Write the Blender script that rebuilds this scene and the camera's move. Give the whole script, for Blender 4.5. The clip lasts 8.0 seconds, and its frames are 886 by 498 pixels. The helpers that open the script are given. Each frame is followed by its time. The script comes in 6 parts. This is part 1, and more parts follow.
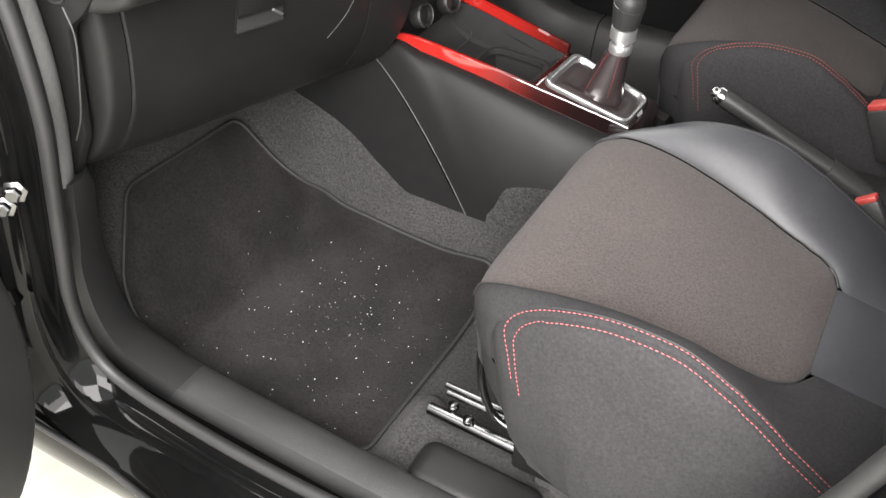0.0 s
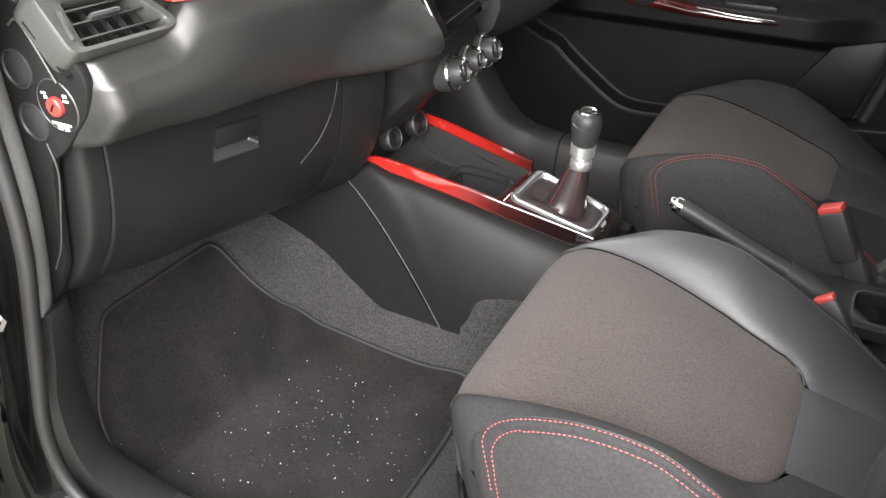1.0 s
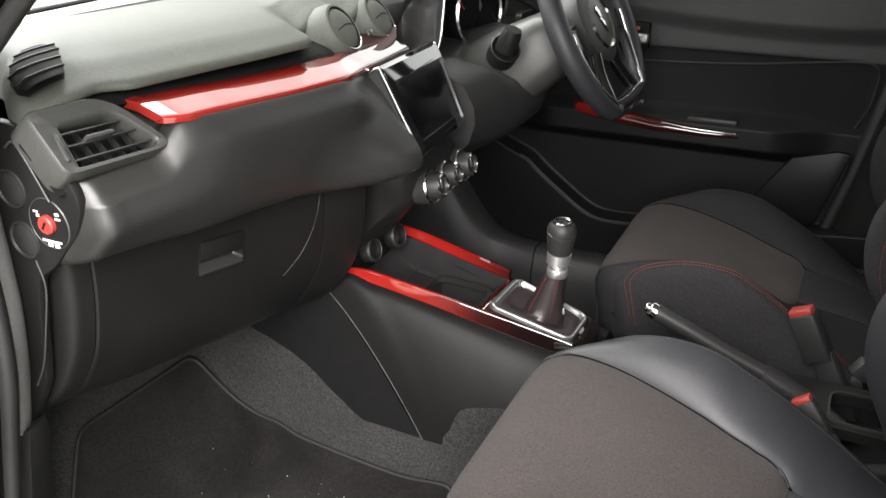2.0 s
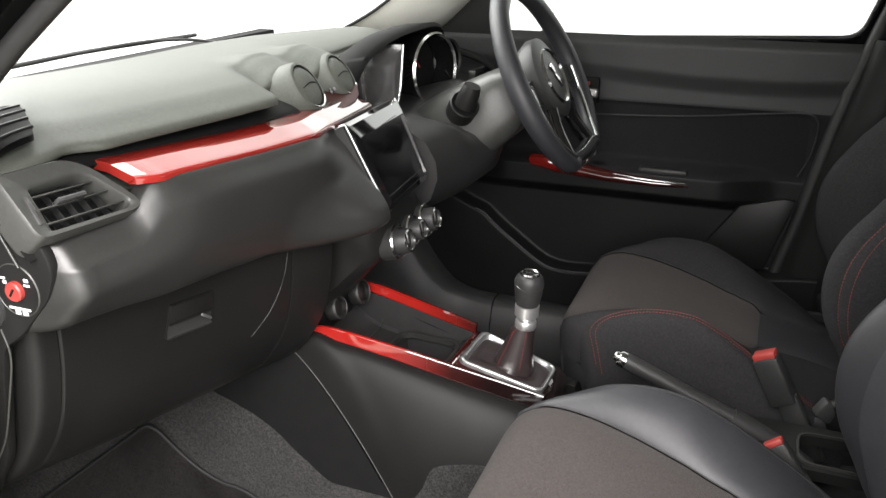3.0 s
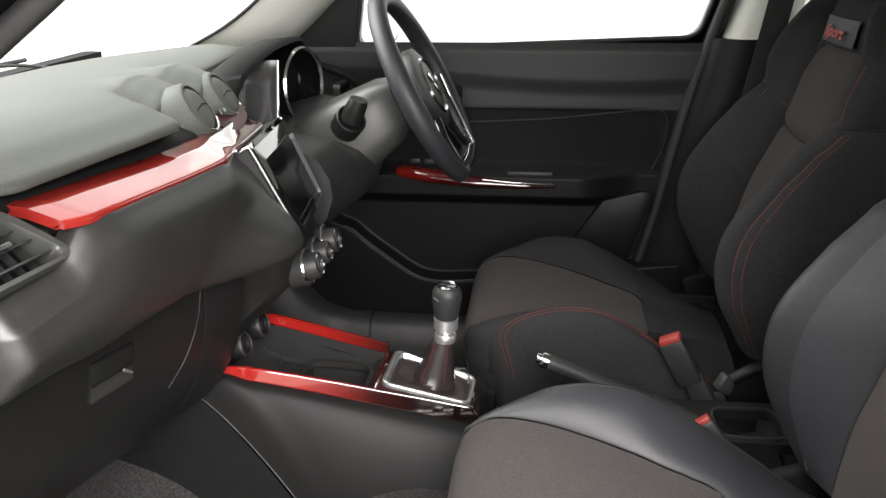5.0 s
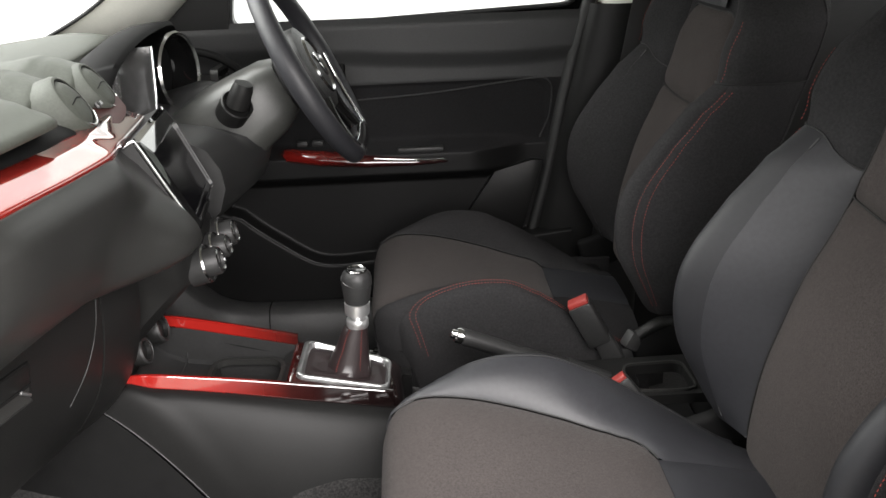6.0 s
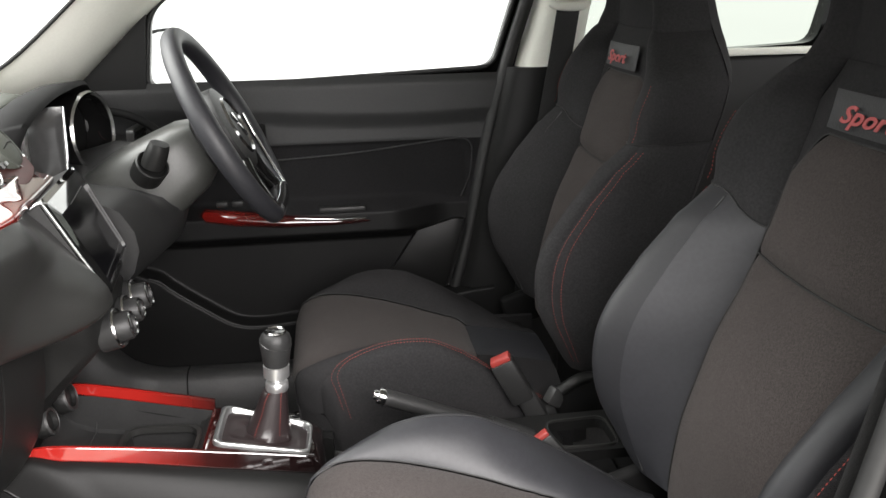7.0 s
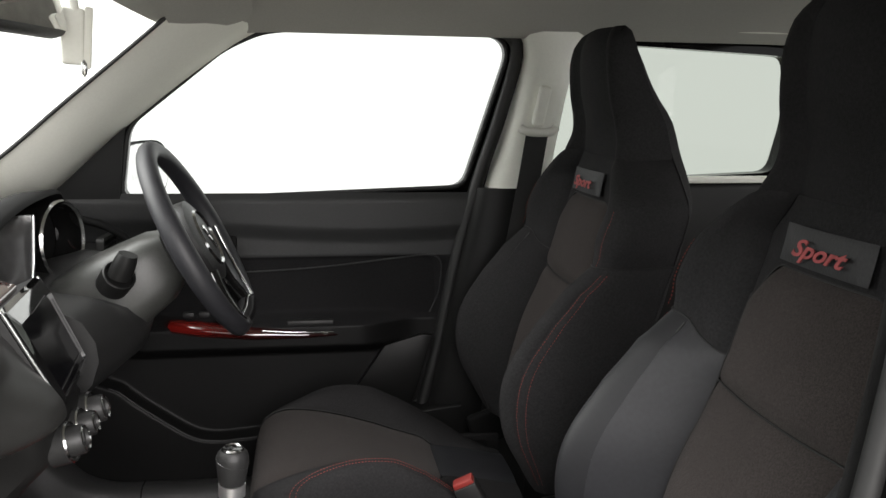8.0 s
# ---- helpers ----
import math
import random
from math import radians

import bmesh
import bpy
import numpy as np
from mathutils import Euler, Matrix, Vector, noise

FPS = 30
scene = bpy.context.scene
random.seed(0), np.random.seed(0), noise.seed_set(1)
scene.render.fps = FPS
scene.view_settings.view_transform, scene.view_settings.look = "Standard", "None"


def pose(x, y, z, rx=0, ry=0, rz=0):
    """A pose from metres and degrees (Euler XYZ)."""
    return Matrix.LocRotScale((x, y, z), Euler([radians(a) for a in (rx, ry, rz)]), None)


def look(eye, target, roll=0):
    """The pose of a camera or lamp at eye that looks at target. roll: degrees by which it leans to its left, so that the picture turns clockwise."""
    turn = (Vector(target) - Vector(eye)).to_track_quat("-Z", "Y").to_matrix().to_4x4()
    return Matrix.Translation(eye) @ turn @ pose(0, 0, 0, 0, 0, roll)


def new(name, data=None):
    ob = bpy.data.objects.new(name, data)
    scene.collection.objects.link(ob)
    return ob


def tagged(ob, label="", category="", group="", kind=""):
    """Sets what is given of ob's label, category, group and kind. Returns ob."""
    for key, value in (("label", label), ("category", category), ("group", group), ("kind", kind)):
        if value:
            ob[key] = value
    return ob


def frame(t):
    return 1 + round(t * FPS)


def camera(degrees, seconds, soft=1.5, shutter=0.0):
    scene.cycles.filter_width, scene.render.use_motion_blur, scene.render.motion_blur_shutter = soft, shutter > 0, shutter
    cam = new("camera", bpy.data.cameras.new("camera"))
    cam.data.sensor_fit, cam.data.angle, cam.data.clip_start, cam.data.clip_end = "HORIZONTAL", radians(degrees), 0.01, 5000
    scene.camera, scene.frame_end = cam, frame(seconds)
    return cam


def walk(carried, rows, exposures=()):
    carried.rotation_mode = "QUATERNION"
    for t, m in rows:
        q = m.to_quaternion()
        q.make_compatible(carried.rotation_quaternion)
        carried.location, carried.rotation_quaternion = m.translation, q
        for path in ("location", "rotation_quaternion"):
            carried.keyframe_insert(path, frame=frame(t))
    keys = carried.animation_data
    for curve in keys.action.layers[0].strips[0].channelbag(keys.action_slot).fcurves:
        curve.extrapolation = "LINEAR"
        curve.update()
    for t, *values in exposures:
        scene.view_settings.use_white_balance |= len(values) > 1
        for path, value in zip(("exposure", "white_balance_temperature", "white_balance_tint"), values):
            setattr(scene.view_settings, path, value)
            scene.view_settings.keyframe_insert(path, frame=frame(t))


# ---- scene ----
cam = camera(56.1, 8.0)

PATH = [
    (0, (0.343, -1.074, 0.947), (-0.429, 0.239, -0.349), 0.4),
    (0.5, (0.345, -1.084, 0.954), (-0.44, 0.318, -0.237), 0.0),
    (1, (0.353, -1.091, 0.962), (-0.444, 0.394, -0.114), -0.4),
    (1.5, (0.353, -1.102, 0.967), (-0.447, 0.461, 0.008), -0.3),
    (2, (0.354, -1.111, 0.971), (-0.446, 0.516, 0.126), -0.4),
    (3.5, (0.27, -1.135, 0.97), (-0.307, 0.649, 0.274), 0.1),
    (4, (0.223, -1.144, 0.969), (-0.228, 0.683, 0.291), 0.2),
    (5.5, (0.109, -1.12, 0.957), (0.022, 0.744, 0.236), -1.4),
    (6, (0.096, -1.11, 0.955), (0.164, 0.742, 0.203), -2.2),
    (6.5, (0.097, -1.108, 0.953), (0.276, 0.75, 0.233), -1.9),
    (7, (0.106, -1.109, 0.955), (0.355, 0.775, 0.33), -1.1),
    (7.5, (0.11, -1.11, 0.962), (0.41, 0.803, 0.461), -0.2),
    (8, (0.117, -1.116, 0.967), (0.438, 0.824, 0.601), 0.8),
]
walk(cam, [(t, look(eye, target, roll)) for t, eye, target, roll in PATH],
     exposures=[(0, 1.0), (1, 1.1), (2, 0.42), (3.5, 0.42), (5.5, 0.3), (6.5, 0.45), (7, 0.55), (7.5, 0.75), (8, -0.05)])

# ==== world and light ====
world = bpy.data.worlds.new("studio_light")
scene.world = world
world.use_nodes = True
wn = world.node_tree.nodes
wn["Background"].inputs["Color"].default_value = (1.0, 1.0, 0.985, 1)
wn["Background"].inputs["Strength"].default_value = 1.95


def area_lamp(name, eye, target, sx, sy, watts, colour):
    data = bpy.data.lights.new(name, "AREA")
    data.shape, data.size, data.size_y, data.energy, data.color = "RECTANGLE", sx, sy, watts, colour
    ob = new(name, data)
    ob.matrix_world = look(eye, target)
    return ob


# studio softbox above the open door
area_lamp("studio_softbox", (0.6, -1.9, 1.98), (0.05, -0.2, 0.35), 1.7, 1.4, 145, (1.0, 0.955, 0.94))
area_lamp("studio_softbox", (1.3, -3.2, 1.3), (-0.2, 0.5, 0.85), 2.6, 1.6, 95, (1.0, 0.955, 0.94))
# and the ceiling softbox in front of the windscreen
area_lamp("studio_softbox", (-3.2, 0.3, 3.6), (-0.45, 0.0, 0.8), 4.5, 4.5, 540, (1.0, 1.0, 0.97))


# ==== materials ====
def mat(name, colour, rough=0.5, metal=0.0, second=None, scale=40.0, bump=0.0, bump_scale=400.0, mixing=0.5, coat=0.0,
        sheen=0.0, stain=0.0, spec=0.5):
    """A surface with grain at one scale, blotches at a larger one and fine relief."""
    m = bpy.data.materials.new(name)
    m.use_nodes = True
    nt = m.node_tree
    b = nt.nodes["Principled BSDF"]
    b.inputs["Roughness"].default_value = rough
    b.inputs["Metallic"].default_value = metal
    b.inputs["Coat Weight"].default_value = coat
    b.inputs["Coat Roughness"].default_value = 0.03
    b.inputs["Sheen Weight"].default_value = sheen
    b.inputs["Specular IOR Level"].default_value = spec
    tc = nt.nodes.new("ShaderNodeTexCoord")
    second = second or tuple(c * 0.75 for c in colour)
    n1 = nt.nodes.new("ShaderNodeTexNoise")
    n1.inputs["Scale"].default_value = scale
    n1.inputs["Detail"].default_value = 4
    nt.links.new(tc.outputs["Object"], n1.inputs["Vector"])
    ramp = nt.nodes.new("ShaderNodeValToRGB")
    ramp.color_ramp.elements[0].position, ramp.color_ramp.elements[1].position = 0.5 - mixing / 2, 0.5 + mixing / 2
    ramp.color_ramp.elements[0].color, ramp.color_ramp.elements[1].color = (*second, 1), (*colour, 1)
    nt.links.new(n1.outputs["Fac"], ramp.inputs["Fac"])
    out = ramp.outputs["Color"]
    if stain:
        n2 = nt.nodes.new("ShaderNodeTexNoise")
        n2.inputs["Scale"].default_value = 7.0
        n2.inputs["Detail"].default_value = 6
        nt.links.new(tc.outputs["Object"], n2.inputs["Vector"])
        mx = nt.nodes.new("ShaderNodeMix")
        mx.data_type, mx.blend_type = "RGBA", "MULTIPLY"
        mp = nt.nodes.new("ShaderNodeMapRange")
        mp.inputs["From Min"].default_value, mp.inputs["From Max"].default_value = 0.35, 0.65
        mp.inputs["To Min"].default_value, mp.inputs["To Max"].default_value = 1 - stain, 1.0
        nt.links.new(n2.outputs["Fac"], mp.inputs["Value"])
        mx.inputs["Factor"].default_value = 1.0
        nt.links.new(out, mx.inputs["A"])
        nt.links.new(mp.outputs["Result"], mx.inputs["B"])
        out = mx.outputs["Result"]
    nt.links.new(out, b.inputs["Base Color"])
    if bump:
        n3 = nt.nodes.new("ShaderNodeTexNoise")
        n3.inputs["Scale"].default_value = bump_scale
        n3.inputs["Detail"].default_value = 3
        nt.links.new(tc.outputs["Object"], n3.inputs["Vector"])
        bp = nt.nodes.new("ShaderNodeBump")
        bp.inputs["Strength"].default_value = bump
        bp.inputs["Distance"].default_value = 0.002
        nt.links.new(n3.outputs["Fac"], bp.inputs["Height"])
        nt.links.new(bp.outputs["Normal"], b.inputs["Normal"])
    return m


def gradient_mat(name, axis, stops, rough=0.05):
    """Lacquered trim whose print runs from one colour to another along one axis of the world."""
    m = mat(name, (0.5, 0.02, 0.015), rough, coat=1.0, spec=0.5)
    m.node_tree.nodes["Principled BSDF"].inputs["Coat IOR"].default_value = 1.65
    nt = m.node_tree
    geo = nt.nodes.new("ShaderNodeNewGeometry")
    sep = nt.nodes.new("ShaderNodeSeparateXYZ")
    nt.links.new(geo.outputs["Position"], sep.inputs["Vector"])
    mp = nt.nodes.new("ShaderNodeMapRange")
    mp.inputs["From Min"].default_value, mp.inputs["From Max"].default_value = stops[0][0], stops[-1][0]
    nt.links.new(sep.outputs["XYZ".index(axis)], mp.inputs["Value"])
    ramp = nt.nodes.new("ShaderNodeValToRGB")
    span = stops[-1][0] - stops[0][0]
    while len(ramp.color_ramp.elements) < len(stops):
        ramp.color_ramp.elements.new(0.5)
    for e, (p, c) in zip(ramp.color_ramp.elements, stops):
        e.position, e.color = (p - stops[0][0]) / span, (*c, 1)
    nt.links.new(mp.outputs["Result"], ramp.inputs["Fac"])
    nt.links.new(ramp.outputs["Color"], nt.nodes["Principled BSDF"].inputs["Base Color"])
    return m


def glass_mat(name, tint):
    m = bpy.data.materials.new(name)
    m.use_nodes = True
    nt = m.node_tree
    nt.nodes.remove(nt.nodes["Principled BSDF"])
    tr, gl, mx = (nt.nodes.new("ShaderNodeBsdf" + k) for k in ("Transparent", "Glossy", "Transparent"))
    nt.nodes.remove(mx)
    mx = nt.nodes.new("ShaderNodeMixShader")
    fr = nt.nodes.new("ShaderNodeFresnel")
    fr.inputs["IOR"].default_value = 1.3
    tr.inputs["Color"].default_value = (*tint, 1)
    gl.inputs["Roughness"].default_value = 0.02
    weak = nt.nodes.new("ShaderNodeMath")
    weak.operation = "MULTIPLY"
    weak.inputs[1].default_value = 0.25
    nt.links.new(fr.outputs["Fac"], weak.inputs[0])
    nt.links.new(weak.outputs["Value"], mx.inputs["Fac"])
    nt.links.new(tr.outputs["BSDF"], mx.inputs[1])
    nt.links.new(gl.outputs["BSDF"], mx.inputs[2])
    nt.links.new(mx.outputs["Shader"], nt.nodes["Material Output"].inputs["Surface"])
    return m


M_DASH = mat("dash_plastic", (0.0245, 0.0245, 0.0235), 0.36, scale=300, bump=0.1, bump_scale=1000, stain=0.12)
# paler and greener than the face: light on the top put into its colour
M_DASHTOPLIT = mat("lit_dash_soft_top", (0.073, 0.0785, 0.0665), 0.55, scale=300, bump=0.2, bump_scale=900, stain=0.1, spec=0.3)
# darker copy of the dash plastic, with the lower dash's shade in its colour
M_DASHSHADE = mat("shaded_dash_plastic", (0.0115, 0.0115, 0.0113), 0.4, scale=300, bump=0.1, bump_scale=1000, stain=0.2, spec=0.2)
M_CONSIDE = mat("console_side_plastic", (0.009, 0.009, 0.0088), 0.48, scale=300, bump=0.1, bump_scale=1000, stain=0.2, spec=0.16)
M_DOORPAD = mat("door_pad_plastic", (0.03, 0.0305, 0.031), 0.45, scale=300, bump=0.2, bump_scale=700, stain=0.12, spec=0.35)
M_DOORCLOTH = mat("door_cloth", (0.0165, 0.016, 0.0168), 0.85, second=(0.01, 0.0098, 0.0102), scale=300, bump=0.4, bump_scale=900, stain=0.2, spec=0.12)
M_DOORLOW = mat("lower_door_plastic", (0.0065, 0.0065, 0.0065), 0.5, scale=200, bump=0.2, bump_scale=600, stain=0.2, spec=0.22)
M_SATINDASH = mat("grey_vent_plastic", (0.042, 0.043, 0.04), 0.4, scale=200, bump=0.1, bump_scale=700)
M_PLASTIC = mat("black_plastic", (0.024, 0.024, 0.024), 0.45, scale=200, bump=0.2, bump_scale=600, stain=0.15, spec=0.35)
M_SILL = mat("sill_plastic", (0.045, 0.045, 0.045), 0.5, scale=200, bump=0.3, bump_scale=500, stain=0.25)
M_FOOT = mat("pillar_foot_plastic", (0.2, 0.2, 0.197), 0.5, scale=200, bump=0.2, bump_scale=500, stain=0.25)
# near-black with shade put into the colour, mostly for gaps, backings and recesses
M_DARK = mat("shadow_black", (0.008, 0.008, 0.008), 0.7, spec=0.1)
M_PIANO = mat("piano_black", (0.006, 0.006, 0.006), 0.05, coat=1.0)
M_SCREEN = mat("screen_glass", (0.004, 0.004, 0.005), 0.12)
M_SATIN = mat("satin_grey_plastic", (0.1, 0.1, 0.1), 0.25, metal=0.6, scale=60)
M_CHROME = mat("satin_chrome", (0.72, 0.72, 0.72), 0.16, metal=1.0, scale=30)
M_SILVER = mat("silver_paint", (0.45, 0.45, 0.45), 0.3, metal=0.85, scale=60)
M_COLLAR = mat("brushed_collar", (0.8, 0.8, 0.8), 0.34, metal=0.9, scale=60)
M_BEZEL = mat("bezel_silver", (0.5, 0.5, 0.5), 0.28, metal=0.9, scale=60)
M_STEEL = mat("seat_rail_steel", (0.24, 0.24, 0.24), 0.2, metal=1.0, stain=0.4)
M_FABRIC = mat("seat_fabric_brown", (0.0515, 0.0435, 0.0412), 0.9, second=(0.029, 0.0245, 0.0232), scale=450, bump=0.5, bump_scale=1100, sheen=0.05, stain=0.15, mixing=0.35, spec=0.15)
M_FABDARK = mat("seat_fabric_charcoal", (0.031, 0.0302, 0.031), 0.85, second=(0.018, 0.0175, 0.0182), scale=300, bump=0.5, bump_scale=900, sheen=0.0, stain=0.2, spec=0.12)
M_LEATHER = mat("seat_leatherette", (0.0222, 0.0225, 0.026), 0.5, scale=160, bump=0.12, bump_scale=900, stain=0.12)
M_STRIP = mat("seat_strip_navy", (0.008, 0.0083, 0.0105), 0.6, scale=160, bump=0.12, bump_scale=900, stain=0.12)
M_CARPET = mat("carpet", (0.044, 0.0423, 0.0415), 1.0, second=(0.016, 0.016, 0.016), scale=300, bump=1.0, bump_scale=700, sheen=0.08, stain=0.3, mixing=0.3, spec=0.1)
M_MAT = mat("mat_velour", (0.0225, 0.02, 0.0192), 1.0, second=(0.009, 0.0083, 0.008), scale=260, bump=0.9, bump_scale=800, sheen=0.06, stain=0.6, mixing=0.35, spec=0.1)
M_PIPING = mat("mat_piping", (0.012, 0.012, 0.012), 0.7, scale=300)
M_RUBBER = mat("rubber_seal", (0.016, 0.016, 0.016), 0.55, scale=120, stain=0.3)
M_PAINT = mat("black_paint", (0.004, 0.004, 0.004), 0.05, stain=0.3, spec=0.13)
M_HEAD = mat("headliner_cloth", (0.4, 0.39, 0.36), 0.95, second=(0.34, 0.335, 0.31), scale=300, bump=0.3, bump_scale=700)
M_PILLAR = mat("pillar_trim_grey", (0.8, 0.8, 0.73), 0.55, second=(0.76, 0.76, 0.69), scale=200, bump=0.08, bump_scale=900)
M_GLASS = glass_mat("clear_glass", (0.97, 0.98, 0.97))
M_SIDEGLASS = glass_mat("side_glass", (0.85, 0.86, 0.85))
M_TINT = glass_mat("green_tinted_glass", (0.565, 0.585, 0.558))
M_MIRROR = mat("mirror", (0.9, 0.9, 0.9), 0.02, metal=1.0)
M_RED = mat("red_plastic", (0.29, 0.034, 0.028), 0.45)
M_THREAD = mat("red_thread", (0.42, 0.085, 0.085), 0.8, sheen=0.05)
M_THREADDARK = mat("dark_red_thread", (0.26, 0.035, 0.025), 0.8)
M_GAITER = mat("gaiter_leather", (0.02, 0.0135, 0.014), 0.38, scale=120, bump=0.12, bump_scale=500, stain=0.2)
M_WHITE = mat("white_print", (0.8, 0.8, 0.8), 0.6)
M_PATCH = mat("badge_cloth", (0.021, 0.021, 0.0225), 0.6, scale=300, bump=0.3)
M_FLOOR = mat("studio_floor", (0.45, 0.43, 0.37), 0.5, scale=12, stain=0.15)
M_WEB = mat("belt_webbing", (0.02, 0.02, 0.02), 0.7, scale=400, bump=0.4)
M_CRUMB = mat("grit", (0.75, 0.72, 0.68), 0.7)
M_CONTRIM = gradient_mat("red_to_black_trim", "X", [(-0.31, (0.29, 0.014, 0.011)), (-0.2, (0.24, 0.012, 0.009)), (-0.14, (0.12, 0.009, 0.007)), (-0.09, (0.026, 0.0055, 0.005)), (-0.03, (0.009, 0.004, 0.004)), (0.06, (0.007, 0.004, 0.004))])
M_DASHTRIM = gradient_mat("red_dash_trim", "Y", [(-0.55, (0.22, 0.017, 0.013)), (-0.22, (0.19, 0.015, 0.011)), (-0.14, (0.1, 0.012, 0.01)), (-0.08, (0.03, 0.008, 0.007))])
M_VENTBASE = mat("vent_base_lacquer", (0.03, 0.009, 0.008), 0.42, scale=60, spec=0.08)
M_DOORTRIM = gradient_mat("red_door_trim", "X", [(-0.22, (0.28, 0.015, 0.011)), (-0.12, (0.14, 0.009, 0.007)), (-0.03, (0.04, 0.006, 0.005)), (0.2, (0.01, 0.005, 0.005))])


# ==== mesh helpers ====
def finish(name, verts, faces, material, parent=None, label="", sharp=38):
    me = bpy.data.meshes.new(name)
    me.from_pydata([tuple(map(float, v)) for v in verts], [], faces)
    bm = bmesh.new()
    bm.from_mesh(me)
    bmesh.ops.remove_doubles(bm, verts=bm.verts, dist=1e-5)
    bmesh.ops.recalc_face_normals(bm, faces=bm.faces)
    bm.to_mesh(me)
    bm.free()
    me.polygons.foreach_set("use_smooth", [True] * len(me.polygons))
    me.set_sharp_from_angle(angle=radians(sharp))
    me.materials.append(material)
    ob = new(name, me)
    if parent is not None:
        ob.parent = parent
    if label:
        ob["label"] = label
    return ob


def part(name, bm, material, parent=None, label="", sharp=38):
    """Links a bmesh as one mesh object under a thing or a part."""
    me = bpy.data.meshes.new(name)
    bmesh.ops.recalc_face_normals(bm, faces=bm.faces)
    bm.to_mesh(me)
    bm.free()
    me.polygons.foreach_set("use_smooth", [True] * len(me.polygons))
    me.set_sharp_from_angle(angle=radians(sharp))
    me.materials.append(material)
    ob = new(name, me)
    if parent is not None:
        ob.parent = parent
    if label:
        ob["label"] = label
    return ob


def thing(name, label, category, group="", kind=""):
    return tagged(new(name), label, category, group, kind)


def rim_loft(name, loops, material, parent=None, label="", sharp=38):
    """Closed outlines joined one to the next."""
    n = len(loops[0])
    faces = [[k * n + i, k * n + (i + 1) % n, (k + 1) * n + (i + 1) % n, (k + 1) * n + i] for k in range(len(loops) - 1) for i in range(n)]
    return finish(name, [p for q in loops for p in q], faces, material, parent, label, sharp)


def curve(pts, n):
    """A smooth line through the points, n steps between each two."""
    p = [Vector(q) for q in pts]
    p = [p[0] * 2 - p[1]] + p + [p[-1] * 2 - p[-2]]
    out = []
    for i in range(1, len(p) - 2):
        for k in range(n):
            t = k / n
            a, b, c, d = p[i - 1], p[i], p[i + 1], p[i + 2]
            out.append(0.5 * ((2 * b) + (c - a) * t + (2 * a - 5 * b + 4 * c - d) * t * t + (3 * b - a - 3 * c + d) * t ** 3))
    out.append(p[-2].copy())
    return out


def table(rows, x):
    """Smooth values of the rows' columns at x of the first column."""
    keys = [r[0] for r in rows]
    x = min(max(x, keys[0]), keys[-1])
    i = max(j for j in range(len(keys)) if keys[j] <= x or j == 0)
    i = min(i, len(keys) - 2)
    t = (x - keys[i]) / (keys[i + 1] - keys[i])
    a, b, c, d = (np.array(rows[min(max(i + o, 0), len(rows) - 1)][1:], float) for o in (-1, 0, 1, 2))
    return 0.5 * (2 * b + (c - a) * t + (2 * a - 5 * b + 4 * c - d) * t * t + (3 * b - a - 3 * c + d) * t ** 3)


def grid_faces(n, m, closed=False, start=0):
    cols = m if closed else m - 1
    return [[start + i * m + j, start + i * m + (j + 1) % m, start + (i + 1) * m + (j + 1) % m, start + (i + 1) * m + j]
            for i in range(n - 1) for j in range(cols)]


def ring(name, profile, m, material, parent=None, label="", n=36):
    """A turned ring: a closed profile of (radius, height) about the z axis of m."""
    k = len(profile)
    verts = [m @ Vector((r * math.cos(2 * math.pi * i / n), r * math.sin(2 * math.pi * i / n), h)) for i in range(n) for r, h in profile]
    faces = [[i * k + j, i * k + (j + 1) % k, ((i + 1) % n) * k + (j + 1) % k, ((i + 1) % n) * k + j] for i in range(n) for j in range(k)]
    return finish(name, verts, faces, material, parent, label, 60)


def loft(name, sections, material, parent=None, label="", closed=True, caps=True, sharp=38):
    m = len(sections[0])
    verts = [v for s in sections for v in s]
    faces = grid_faces(len(sections), m, closed)
    if caps and closed:
        faces += [list(range(m)), list(range(len(verts) - m, len(verts)))]
    return finish(name, verts, faces, material, parent, label, sharp)


def tube_data(pts, r, sides=8, closed=False, flat=1.0):
    pts = [Vector(p) for p in pts]
    verts, n = [], len(pts)
    up = Vector((0.13, 0.21, 0.97)).normalized()
    for i, p in enumerate(pts):
        a = pts[(i - 1) % n] if closed or i else pts[0]
        b = pts[(i + 1) % n] if closed or i < n - 1 else pts[-1]
        d = (b - a).normalized()
        s = d.cross(up)
        if s.length < 0.15:
            s = d.cross(Vector((1, 0, 0)))
        s.normalize()
        u = s.cross(d)
        rr = r[i] if isinstance(r, (list, tuple)) else r
        for k in range(sides):
            t = 2 * math.pi * k / sides
            verts.append(p + s * math.cos(t) * rr * flat + u * math.sin(t) * rr)
    faces = grid_faces(n, sides, True)
    if closed:
        faces += [[(n - 1) * sides + j, (n - 1) * sides + (j + 1) % sides, (j + 1) % sides, j] for j in range(sides)]
    else:
        faces += [list(range(sides)), list(range((n - 1) * sides, n * sides))]
    return verts, faces


def tube(name, pts, r, material, parent=None, label="", sides=8, closed=False, flat=1.0):
    v, f = tube_data(pts, r, sides, closed, flat)
    return finish(name, v, f, material, parent, label, 60)


